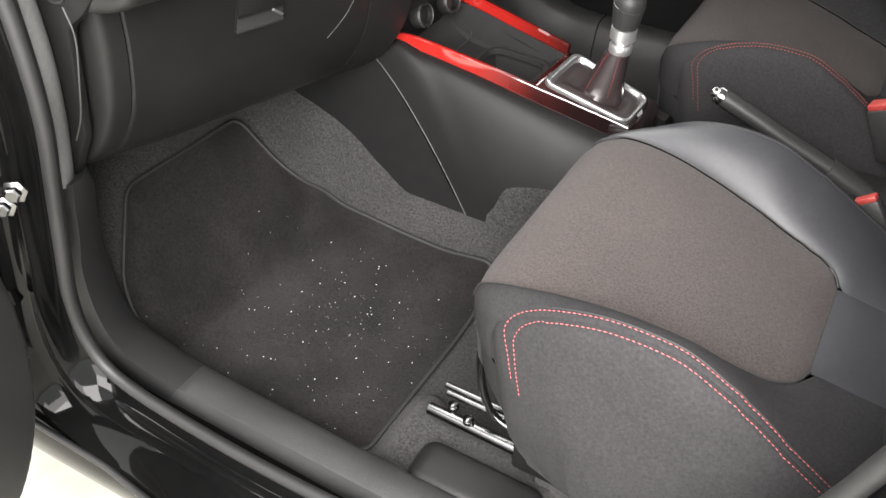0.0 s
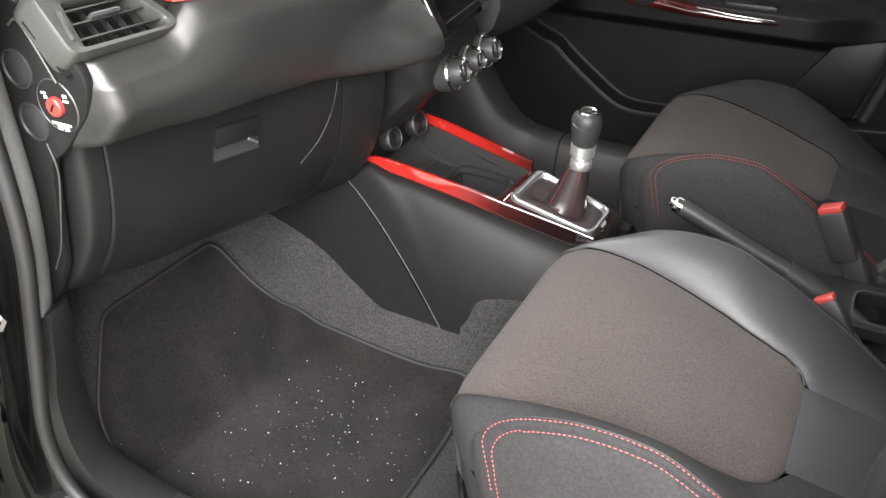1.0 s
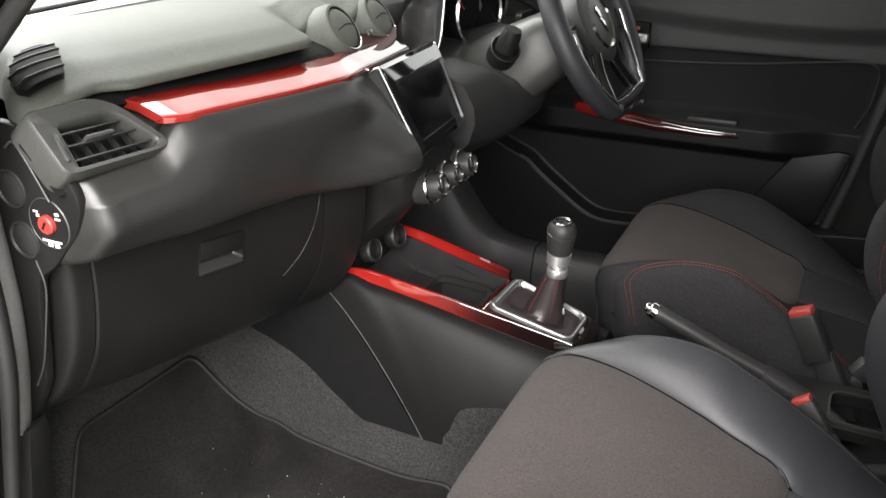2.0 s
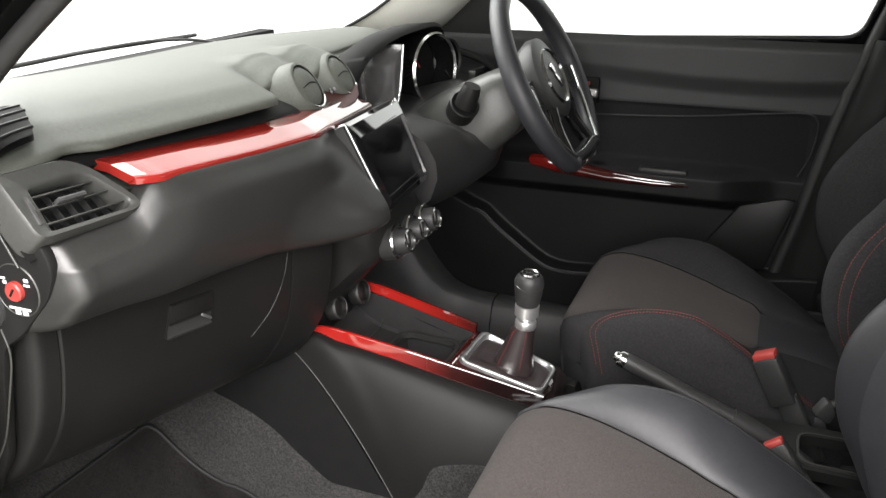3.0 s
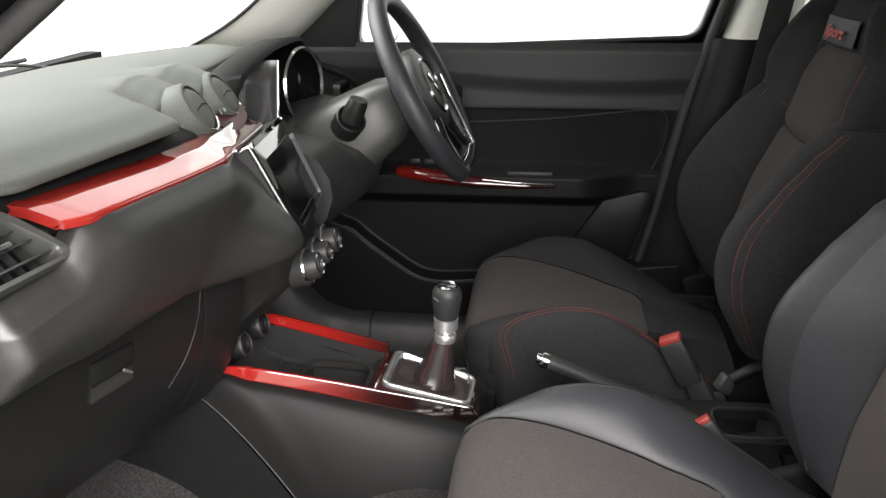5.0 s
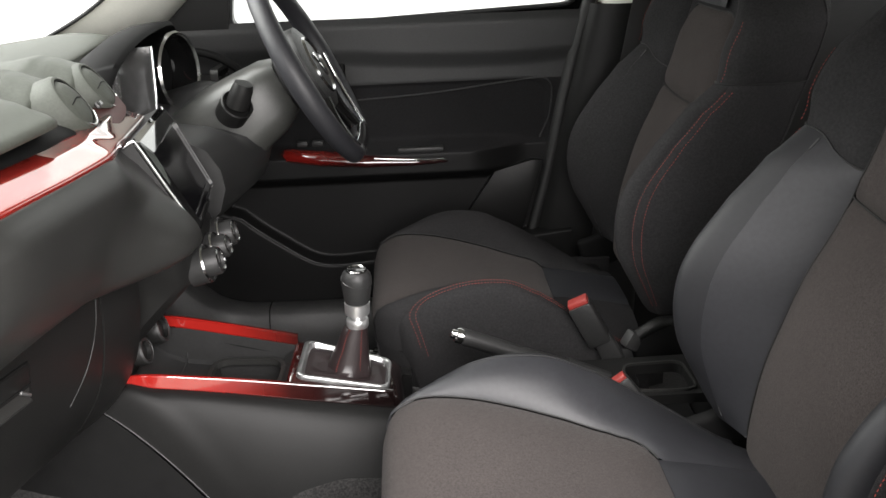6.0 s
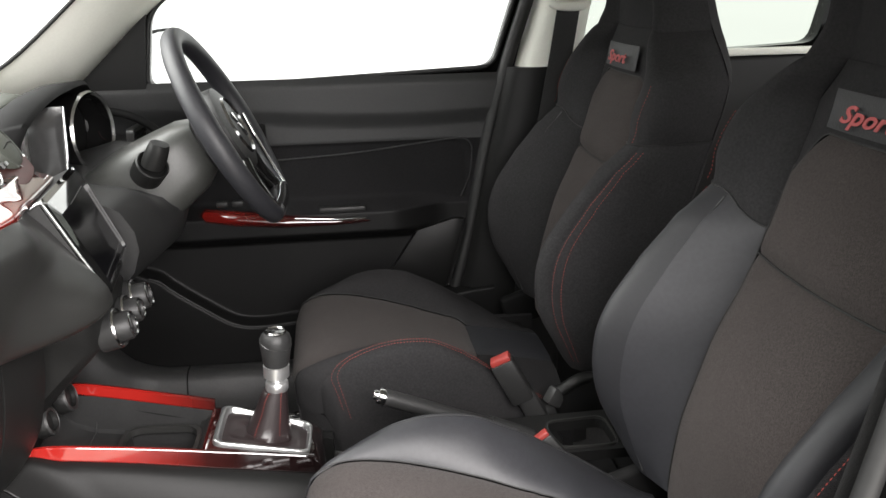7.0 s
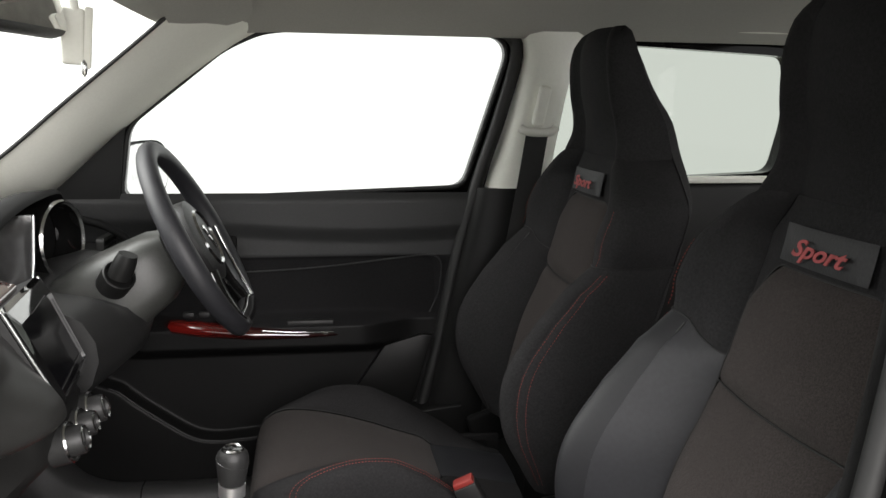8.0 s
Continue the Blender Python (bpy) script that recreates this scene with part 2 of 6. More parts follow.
def box_bm(size, m=None, bevel=0.004, seg=2):
    bm = bmesh.new()
    bmesh.ops.create_cube(bm, size=1.0, matrix=Matrix.Diagonal((*size, 1)))
    if bevel:
        bmesh.ops.bevel(bm, geom=list(bm.edges), offset=bevel, segments=seg, affect="EDGES", profile=0.5)
    if m is not None:
        bm.transform(m)
    return bm


def box(name, centre, size, material, parent=None, label="", bevel=0.004, seg=2, turn=(0, 0, 0)):
    return part(name, box_bm(size, pose(*centre, *turn), bevel, seg), material, parent, label)


def lathe(name, profile, m, material, parent=None, label="", n=32, sharp=38):
    """A turned body: profile of (radius, height) about the z axis of m."""
    secs = []
    for r, h in profile:
        secs.append([m @ Vector((max(r, 1e-4) * math.cos(2 * math.pi * k / n), max(r, 1e-4) * math.sin(2 * math.pi * k / n), h)) for k in range(n)])
    return loft(name, secs, material, parent, label, True, True, sharp)


def axis_pose(at, direction):
    """A pose whose z axis points along direction."""
    return Matrix.Translation(at) @ Vector(direction).to_track_quat("Z", "Y").to_matrix().to_4x4()


def slab(name, outline, thick, material, parent=None, label="", bevel=0.0, plane="xz", at=0.0):
    """A plate of that outline; plane xz stands at y = at and grows to +y."""
    bm = bmesh.new()
    put = {"xz": lambda a, b: (a, at, b), "xy": lambda a, b: (a, b, at), "yz": lambda a, b: (at, a, b)}[plane]
    grow = {"xz": (0, thick, 0), "xy": (0, 0, thick), "yz": (thick, 0, 0)}[plane]
    f = bm.faces.new([bm.verts.new(put(a, b)) for a, b in outline])
    ex = bmesh.ops.extrude_face_region(bm, geom=[f])
    bmesh.ops.translate(bm, vec=grow, verts=[v for v in ex["geom"] if isinstance(v, bmesh.types.BMVert)])
    if bevel:
        bmesh.ops.bevel(bm, geom=list(bm.edges), offset=bevel, segments=2, affect="EDGES", profile=0.5)
    return part(name, bm, material, parent, label)


def frame_slab(name, outer, inner, thick, material, parent=None, label="", plane="xz", at=0.0):
    """A plate with an opening right through it; outer and inner have as many points."""
    put = {"xz": lambda a, b, d: (a, at + d, b), "xy": lambda a, b, d: (a, b, at + d), "yz": lambda a, b, d: (at + d, a, b)}[plane]
    n, verts = len(outer), []
    for d in (0, thick):
        verts += [put(a, b, d) for a, b in outer] + [put(a, b, d) for a, b in inner]
    faces = []
    for i in range(n):
        j = (i + 1) % n
        faces += [[i, j, n + j, n + i], [2 * n + i, 2 * n + j, 3 * n + j, 3 * n + i],
                  [i, j, 2 * n + j, 2 * n + i], [n + i, n + j, 3 * n + j, 3 * n + i]]
    return finish(name, verts, faces, material, parent, label)


def puffed(name, fn, us, vs, puff, material, parent, label="", reach=0.018, edges=(1, 1, 1, 1)):
    """A stuffed piece of upholstery: the surface fn(u, v), swelling from its seams. edges: which of u0, u1, v0, v1 are seams."""
    P = np.array([[fn(u, v) for v in vs] for u in us], float)
    gu, gv = np.gradient(P, axis=0), np.gradient(P, axis=1)
    N = np.cross(gu, gv)
    N /= np.linalg.norm(N, axis=-1, keepdims=True) + 1e-9
    lu = np.concatenate([np.zeros((1, len(vs))), np.cumsum(np.linalg.norm(np.diff(P, axis=0), axis=-1), 0)])
    lv = np.concatenate([np.zeros((len(us), 1)), np.cumsum(np.linalg.norm(np.diff(P, axis=1), axis=-1), 1)], 1)
    d = np.full(P.shape[:2], 1.0)
    for on, dist in zip(edges, (lu, lu[-1:] - lu, lv, lv[:, -1:] - lv)):
        if on:
            d = np.minimum(d, dist)
    P = P + N * (puff * (1 - np.exp(-d / reach)) - 0.3 * abs(puff))[..., None]
    verts = P.reshape(-1, 3)
    return finish(name, verts, grid_faces(len(us), len(vs)), material, parent, label, 70)


def stitches(name, path, material, parent, pitch=0.0052, length=0.0041, r=0.0006, label=""):
    """A row of thread stitches along a path."""
    path = [Vector(p) for p in path]
    verts, faces, left = [], [], 0.0
    for a, b in zip(path, path[1:]):
        d = b - a
        l = d.length
        if l < 1e-6:
            continue
        d /= l
        s = d.cross(Vector((0.3, 0.2, 0.93))).normalized()
        u = s.cross(d)
        while left < l:
            c = a + d * left
            k = len(verts)
            verts += [c - d * length / 2, c + s * r, c + u * r, c - s * r, c - u * r, c + d * length / 2]
            faces += [[k, k + 1 + j, k + 1 + (j + 1) % 4] for j in range(4)] + [[k + 5, k + 1 + (j + 1) % 4, k + 1 + j] for j in range(4)]
            left += pitch
        left -= l
    return finish(name, verts, faces, material, parent, label, 80)


def text_letters(name, words, size, m, material, parent, shear=0.0, depth=0.0006, bold=0.0):
    """A word in the built-in font, each letter a mesh of its own."""
    data = bpy.data.curves.new(name, "FONT")
    data.body, data.size, data.shear, data.extrude = words, size, shear, depth
    data.align_x, data.align_y = "CENTER", "CENTER"
    data.resolution_u, data.offset = 3, bold
    ob = new(name, data)
    whole = bpy.data.meshes.new_from_object(ob.evaluated_get(bpy.context.evaluated_depsgraph_get()))
    bpy.data.objects.remove(ob)
    bm = bmesh.new()
    bm.from_mesh(whole)
    bmesh.ops.remove_doubles(bm, verts=bm.verts, dist=1e-6)
    bm.transform(m)
    bm.faces.ensure_lookup_table()
    seen = set()
    for f in bm.faces:
        if f.index in seen:
            continue
        stack, island = [f], []
        seen.add(f.index)
        while stack:
            g = stack.pop()
            island.append(g)
            for v in g.verts:
                for h in v.link_faces:
                    if h.index not in seen:
                        seen.add(h.index)
                        stack.append(h)
        pts = list({v for g in island for v in g.verts})
        at = {v: k for k, v in enumerate(pts)}
        finish(name, [v.co for v in pts], [[at[v] for v in g.verts] for g in island], material, parent)
    bm.free()


def lin(a, b, n):
    return [a + (b - a) * i / (n - 1) for i in range(n)]


# ==== setting: studio floor, car floor, body shell ====
tagged(slab("ground", [(-4.5, -4.5), (4.5, -4.5), (4.5, 4.5), (-4.5, 4.5)], 0.02, M_FLOOR, plane="xy", at=-0.27),
       "pale grey smooth studio floor under the car", "floor", kind="structure")


def smooth(a, b, t):
    t = min(max((t - a) / (b - a), 0), 1)
    return t * t * (3 - 2 * t)


TUNNEL = [(0.0, 0.17), (0.12, 0.162), (0.142, 0.15), (0.154, 0.11), (0.164, 0.055), (0.185, 0.022), (0.23, 0.008), (0.3, 0.0), (0.7, 0.0)]


TUNNEL_RISE = [(-0.7, 1.6), (-0.538, 1.58), (-0.455, 1.5), (-0.363, 1.34), (-0.273, 1.16), (-0.2, 1.08), (-0.165, 1.13), (-0.145, 1.22), (-0.117, 1.32), (-0.085, 1.34), (0.0, 1.34), (0.2, 1.1), (0.4, 1.0)]


def floor_z(x, y):
    toe = max(0.0, -0.43 - x)
    toe = toe * toe / 0.06 if toe < 0.03 else 0.015 + (toe - 0.03) * 1.15
    return (max(0.0, float(table(TUNNEL, abs(y))[0] * table(TUNNEL_RISE, x)[0])) ** 3 + min(toe, 0.42) ** 3) ** (1 / 3)


def floor_sheet(name, xs, ys, lift, material, parent=None, label="", rough=0.0):
    verts = [(x, y, floor_z(x, y) + lift + rough * noise.noise((x * 30, y * 30, 0))) for x in xs for y in ys]
    n = len(verts)
    low = [(x, y, z - 0.03) for x, y, z in verts]
    return finish(name, verts + low, grid_faces(len(xs), len(ys)) + grid_faces(len(xs), len(ys), start=n), material, parent, label)


tagged(floor_sheet("floor", lin(-0.85, 0.15, 110) + lin(0.18, 1.45, 50), lin(-0.6, -0.21, 44) + lin(-0.206, -0.118, 40) + lin(-0.11, 0.11, 14) + lin(0.118, 0.206, 30) + lin(0.22, 0.66, 40), 0, M_CARPET, rough=0.0012),
       "charcoal needle-felt carpet moulded over the car floor", "carpet", kind="structure")

body = thing("car_body", "black-painted car body shell with grey inner trim", "car body", kind="structure")
# opening of the passenger door, seen from the side: x, z
OPEN = [(-0.346, 0.66), (-0.348, 0.57), (-0.357, 0.5), (-0.378, 0.425), (-0.408, 0.32), (-0.43, 0.24), (-0.433, 0.175), (-0.415, 0.125), (-0.375, 0.101),
        (-0.304, 0.09), (-0.2, 0.085), (-0.1, 0.088), (0.0, 0.097), (0.15, 0.106), (0.25, 0.112), (0.315, 0.145), (0.35, 0.22), (0.384, 0.36), (0.43, 0.53), (0.469, 0.71),
        (0.49, 0.88), (0.487, 1.0), (0.44, 1.075), (0.32, 1.1), (0.1, 1.1), (0.0, 1.052), (-0.118, 0.952), (-0.225, 0.872), (-0.315, 0.785)]
loop = [(p.x, p.y) for p in curve([(a, b, 0) for a, b in OPEN + OPEN[:1]], 4)][:-1]


def grown(pts, k, c=(0.03, 0.58)):
    return [(c[0] + (a - c[0]) * k, c[1] + (b - c[1]) * (k if b > c[1] else k * 1.02)) for a, b in pts]


seal = thing("door_seal", "black double-lipped rubber door seal round the open doorway", "door seal")
tube("bulb", [(a, -0.668, b) for a, b in loop], 0.0085, M_RUBBER, seal, sides=14, closed=True)
tube("lip", [(a, -0.659, b) for a, b in grown(loop, 1.006)], 0.0036, M_RUBBER, seal, sides=10, closed=True)
JAMB = [(1.0, -0.662), (1.018, -0.67), (1.026, -0.684), (1.03, -0.7), (1.036, -0.7045), (1.044, -0.703), (1.07, -0.7), (1.088, -0.703), (1.1, -0.712), (1.106, -0.732), (1.116, -0.74), (1.13, -0.738), (1.2, -0.726)]
rim_loft("door_aperture", [[(a, y, b) for a, b in grown(loop, k)] for k, y in JAMB], M_PAINT, body, "glossy black painted door aperture", 60)
# body step outside the seal
step = []
for x in lin(-0.62, 0.75, 24):
    dz = -0.02 * smooth(-0.3, -0.6, x)
    step.append([(x, y - 0.075 * smooth(-0.3, -0.08, x) * smooth(-0.71, -0.735, y), z + dz) for y, z in [(-0.7, 0.06), (-0.722, 0.04), (-0.736, 0.026), (-0.744, 0.01), (-0.746, -0.02), (-0.738, -0.055), (-0.6, -0.055), (-0.6, 0.05)]])
loft("sill_step", step, M_PAINT, body, "glossy black painted door sill", sharp=70)
tube("sill_weatherstrip", [(x, -0.742 - 0.075 * smooth(-0.3, -0.08, x), 0.02) for x in lin(-0.6, 0.7, 12)], 0.005, M_RUBBER, body)
# front wing and hinge pillar
part("hinge_pillar", box_bm((0.3, 0.12, 0.66), pose(-0.69, -0.75, 0.4), 0.03, 3), M_PAINT, body)
for z in (0.28, 0.58):
    lathe("door_hinge", [(0.0, -0.03), (0.014, -0.03), (0.014, 0.03), (0.009, 0.034), (0.0, 0.034)], pose(-0.47, -0.715, z), M_PAINT, body, n=16)
lathe("hinge_bolt", [(0.0, 0.0), (0.013, 0.0), (0.013, 0.003), (0.0085, 0.005), (0.0085, 0.011), (0.0065, 0.0125), (0.0, 0.0125)], axis_pose((-0.364, -0.715, 0.451), (0.6, -0.8, 0.1)), M_STEEL, body, n=6)
lathe("hinge_bolt", [(0.0, 0.0), (0.013, 0.0), (0.013, 0.003), (0.0085, 0.005), (0.0085, 0.011), (0.0065, 0.0125), (0.0, 0.0125)], axis_pose((-0.396, -0.715, 0.42), (0.6, -0.8, 0.1)), M_STEEL, body, n=6)

# scuff plate and kick panel inside the seal
TRIM = [  # seal point, inner edge
    ((-0.389, -0.64, 0.402), (-0.428, -0.592, 0.385)), ((-0.398, -0.64, 0.37), (-0.455, -0.573, 0.335)), ((-0.412, -0.64, 0.315), (-0.477, -0.566, 0.284)), ((-0.432, -0.64, 0.25), (-0.491, -0.565, 0.22)),
    ((-0.434, -0.64, 0.17), (-0.492, -0.563, 0.155)), ((-0.408, -0.64, 0.12), (-0.475, -0.563, 0.09)), ((-0.35, -0.64, 0.102), (-0.39, -0.57, 0.075)), ((-0.28, -0.64, 0.104), (-0.29, -0.578, 0.078)),
    ((-0.15, -0.64, 0.106), (-0.15, -0.58, 0.08)), ((0.0, -0.64, 0.108), (0.0, -0.58, 0.08)), ((0.15, -0.64, 0.11), (0.15, -0.58, 0.082)), ((0.3, -0.64, 0.12), (0.3, -0.58, 0.085)),
    ((0.36, -0.64, 0.25), (0.44, -0.6, 0.2)), ((0.432, -0.64, 0.53), (0.512, -0.61, 0.53)), ((0.472, -0.64, 0.71), (0.55, -0.61, 0.71)), ((0.492, -0.64, 0.88), (0.565, -0.61, 0.88)), ((0.485, -0.64, 1.06), (0.555, -0.6, 1.06))]


def trim_sections(rows):
    outs = curve([a for a, _ in rows], 5)
    inns = curve([b for _, b in rows], 5)
    secs = []
    for o, i in zip(outs, inns):
        mid = (o + i) / 2
        away = Vector((0.03 - mid.x, 0, 0.58 - mid.z)).normalized()
        low = i + Vector((0, 0.012, 0)) - away * 0.1
        low.y = max(low.y, -0.555)
        m1, m2 = o.lerp(i, 0.3) + away * 0.009, o.lerp(i, 0.75) + away * 0.01
        secs.append([o - away * 0.03, o, m1, m2, i, i.lerp(low, 0.15) + Vector((0, 0.004, 0)), low, low + Vector((0, -0.07, 0))])
    return secs


secs = trim_sections(TRIM)
loft("kick_panel", secs[:34], M_PLASTIC, body, "black plastic footwell kick panel", sharp=60)
loft("scuff_plate", secs[33:58], M_SILL, body, "dark grey plastic sill scuff plate", sharp=60)
loft("b_pillar_trim", secs[57:], M_SILL, body, "dark grey lower B-pillar trim", sharp=60)

foot = []
for o, i in zip(curve([(-0.362, -0.646, 0.76), (-0.364, -0.646, 0.67), (-0.367, -0.646, 0.567), (-0.372, -0.646, 0.503), (-0.381, -0.646, 0.455), (-0.402, -0.646, 0.395)], 5),
                curve([(-0.378, -0.618, 0.75), (-0.379, -0.618, 0.66), (-0.38, -0.618, 0.556), (-0.391, -0.618, 0.483), (-0.402, -0.618, 0.438), (-0.418, -0.618, 0.38)], 5)):
    foot.append([o + Vector((-0.02, -0.012, 0)), o, o.lerp(i, 0.3) + Vector((0.004, -0.001, 0.001)), o.lerp(i, 0.75) + Vector((0.003, -0.001, 0.001)), i, i + Vector((-0.012, 0.006, 0)), i + Vector((-0.06, 0.0, 0))])
loft("pillar_foot_trim", foot, M_FOOT, body, "grey plastic trim at the foot of the pillar", sharp=60)

# roof lining
def roof_z(x, y):
    return 1.165 - 0.075 * min(1.2, abs(y) / 0.63) ** 2.6 - 0.05 * smooth(0.05, -0.25, x) - 0.03 * smooth(1.15, 1.5, x)


def header_x(y):
    return -0.2 + 0.07 * min(1, abs(y) / 0.55) ** 3


rows, cols = 36, 40
rv = [(header_x(y) + (1.5 - header_x(y)) * (i / (rows - 1)), y, roof_z(header_x(y) + (1.5 - header_x(y)) * i / (rows - 1), y)) for i in range(rows) for y in lin(-0.645, 0.645, cols)]
up = [(x, y, z + 0.06) for x, y, z in rv]
rim = [i * cols for i in range(rows)]
ceiling = finish("ceiling", rv + up, grid_faces(rows, cols) + grid_faces(rows, cols, start=len(rv))
                 + [[j, j + 1, rows * cols + j + 1, rows * cols + j] for j in range(cols - 1)]
                 + [[i * cols, (i + 1) * cols, rows * cols + (i + 1) * cols, rows * cols + i * cols] for i in range(rows - 1)]
                 + [[i * cols + cols - 1, (i + 1) * cols + cols - 1, rows * cols + (i + 1) * cols + cols - 1, rows * cols + i * cols + cols - 1] for i in range(rows - 1)], M_HEAD)
tagged(ceiling, "light grey cloth roof lining", "roof lining", kind="structure")

# A-pillars: windscreen edge, door edge
PIL = [((-0.62, 0.57, 0.74), (-0.42, 0.665, 0.735)), ((-0.46, 0.515, 0.82), (-0.37, 0.67, 0.775)), ((-0.30, 0.5, 0.95), (-0.234, 0.668, 0.9)),
       ((-0.145, 0.49, 1.078), (-0.045, 0.668, 1.047)), ((-0.06, 0.47, 1.15), (0.06, 0.66, 1.105))]
for s in (1, -1):
    secs = []
    ws, ds = curve([a for a, _ in PIL], 6), curve([b for _, b in PIL], 6)
    for w, d in zip(ws, ds):
        bulge = Vector((0.012, -0.014, -0.004))
        m1, m2 = w.lerp(d, 0.33) + bulge, w.lerp(d, 0.7) + bulge
        outw, outd = w + Vector((-0.012, 0.03, 0.02)), d + Vector((-0.02, 0.05, 0.012))
        gap = 0.045 * smooth(0.95, 0.74, w.z) if s < 0 else 0.0
        secs.append([Vector((p.x - gap, (p.y + gap) * s, p.z)) for p in (w, m1, m2, d, outd, outw)])
    loft("a_pillar_trim", secs, M_PILLAR, body, "light grey windscreen pillar trim", sharp=50)
    tube("windscreen_seal", [(p.x - 0.004, p.y * s - 0.004 * s, p.z) for p in ws], 0.004, M_RUBBER, body)
tube("windscreen_header_seal", [(header_x(y), y, roof_z(header_x(y), y) + 0.012) for y in lin(-0.52, 0.52, 20)], 0.004, M_RUBBER, body)

# windscreen
wv = []
for i in range(12):
    t = i / 11
    for y in lin(-0.62, 0.62, 24):
        x0, z0, x1, z1 = -0.83 + 0.16 * (abs(y) / 0.6) ** 2.2, 0.76, header_x(y) - 0.015, roof_z(header_x(y), y) + 0.02
        wv.append((x0 + (x1 - x0) * t, y, z0 + (z1 - z0) * t + 0.02 * math.sin(math.pi * t)))
wind = tagged(finish("windscreen", wv, grid_faces(12, 24), M_GLASS), "clear curved windscreen glass", "windscreen", kind="structure")
wind.visible_shadow = False
cowl = tagged(slab("cowl_panel", [(-1.0, -0.7), (-0.7, -0.7), (-0.68, 0.0), (-0.7, 0.7), (-1.0, 0.7)], 0.02, M_PLASTIC, plane="xy", at=0.68), "black plastic cowl below the windscreen", "cowl panel", kind="structure")
slab("bulkhead", [(-0.7, -0.1), (0.7, -0.1), (0.7, 0.73), (-0.7, 0.73)], 0.04, M_DARK, body, plane="yz", at=-0.9)

wiper = thing("windscreen_wiper", "black windscreen wiper arm resting on the glass", "wiper")
tube("arm", curve([(-0.8, 0.42, 0.73), (-0.785, 0.28, 0.757), (-0.78, 0.14, 0.77), (-0.785, -0.02, 0.77), (-0.8, -0.2, 0.766)], 6), 0.0032, M_PLASTIC, wiper)
tube("blade", [(-0.79, y, 0.77 - 0.02 * abs(y)) for y in lin(-0.42, 0.3, 10)], 0.004, M_RUBBER, wiper)
lathe("pivot_cap", [(0.0, 0.0), (0.018, 0.0), (0.016, 0.02), (0.0, 0.026)], pose(-0.79, 0.42, 0.7), M_PLASTIC, wiper, n=16)

# far side: front and rear door frames round their glass, pillar between
WIN_F = [(-0.262, 0.745), (-0.24, 0.895), (-0.045, 1.052), (0.03, 1.087), (0.1, 1.0945), (0.525, 1.0925), (0.551, 1.06), (0.457, 0.768), (-0.1, 0.746)]
WIN_R = [(0.64, 0.772), (0.66, 0.93), (0.70, 1.083), (0.95, 1.0735), (1.17, 1.064), (1.213, 1.06), (1.224, 0.92), (1.196, 0.798)]


def cut_corners(pts, r, n=4):
    out = []
    for i, p in enumerate(pts):
        p, a, b = Vector(p), Vector(pts[i - 1]), Vector(pts[(i + 1) % len(pts)])
        ra, rb = min(r, (a - p).length / 2.2), min(r, (b - p).length / 2.2)
        s, e = p + (a - p).normalized() * ra, p + (b - p).normalized() * rb
        for k in range(n + 1):
            t = k / n
            out.append(tuple((1 - t) ** 2 * s + 2 * t * (1 - t) * p + t * t * e))
    return out


def window_wall(name, win, outer, at, thick, material, parent, label=""):
    inner = cut_corners(win, 0.03)
    outr = cut_corners(outer, 0.002)
    return frame_slab(name, outr, inner, thick, material, parent, label, at=at)


driver_door = thing("driver_door", "closed black car door with dark grey trim panel and red armrest accent", "car door")
window_wall("window_frame", WIN_F, [(-0.45, 0.70), (-0.40, 0.80), (-0.06, 1.10), (0.03, 1.135), (0.1, 1.138), (0.53, 1.14), (0.585, 1.08), (0.495, 0.73), (-0.1, 0.70)], 0.678, 0.04, M_PAINT, driver_door, "black window frame")
pane = slab("window_pane", cut_corners(WIN_F, 0.03), 0.004, M_SIDEGLASS, driver_door, "clear side glass", at=0.698)
pane.visible_shadow = False
tube("window_seal", [(a, 0.674, b) for a, b in cut_corners(WIN_F, 0.03)], 0.005, M_RUBBER, driver_door, closed=True)
slab("mirror_sail", cut_corners([(-0.42, 0.742), (-0.39, 0.775), (-0.243, 0.9), (-0.262, 0.742)], 0.008), 0.012, M_DASHSHADE, driver_door, "black triangular mirror cover", at=0.662)

rear_door = thing("rear_door", "closed rear car door with dark trim and green-tinted glass", "car door")
window_wall("window_frame", WIN_R, [(0.59, 0.74), (0.60, 0.93), (0.63, 1.14), (0.95, 1.14), (1.22, 1.13), (1.27, 1.06), (1.27, 0.9), (1.25, 0.745)], 0.68, 0.04, M_PAINT, rear_door, "black window frame")
pane = slab("window_pane", cut_corners(WIN_R, 0.03), 0.004, M_TINT, rear_door, "green-tinted side glass", at=0.70)
pane.visible_shadow = False
box("belt_rail", (0.93, 0.672, 0.782), (0.62, 0.022, 0.016), M_PILLAR, rear_door, "pale belt rail", 0.005)
box("trim_panel", (0.98, 0.69, 0.385), (0.86, 0.05, 0.79), M_DASHSHADE, rear_door, "black rear door trim", 0.02, 3)

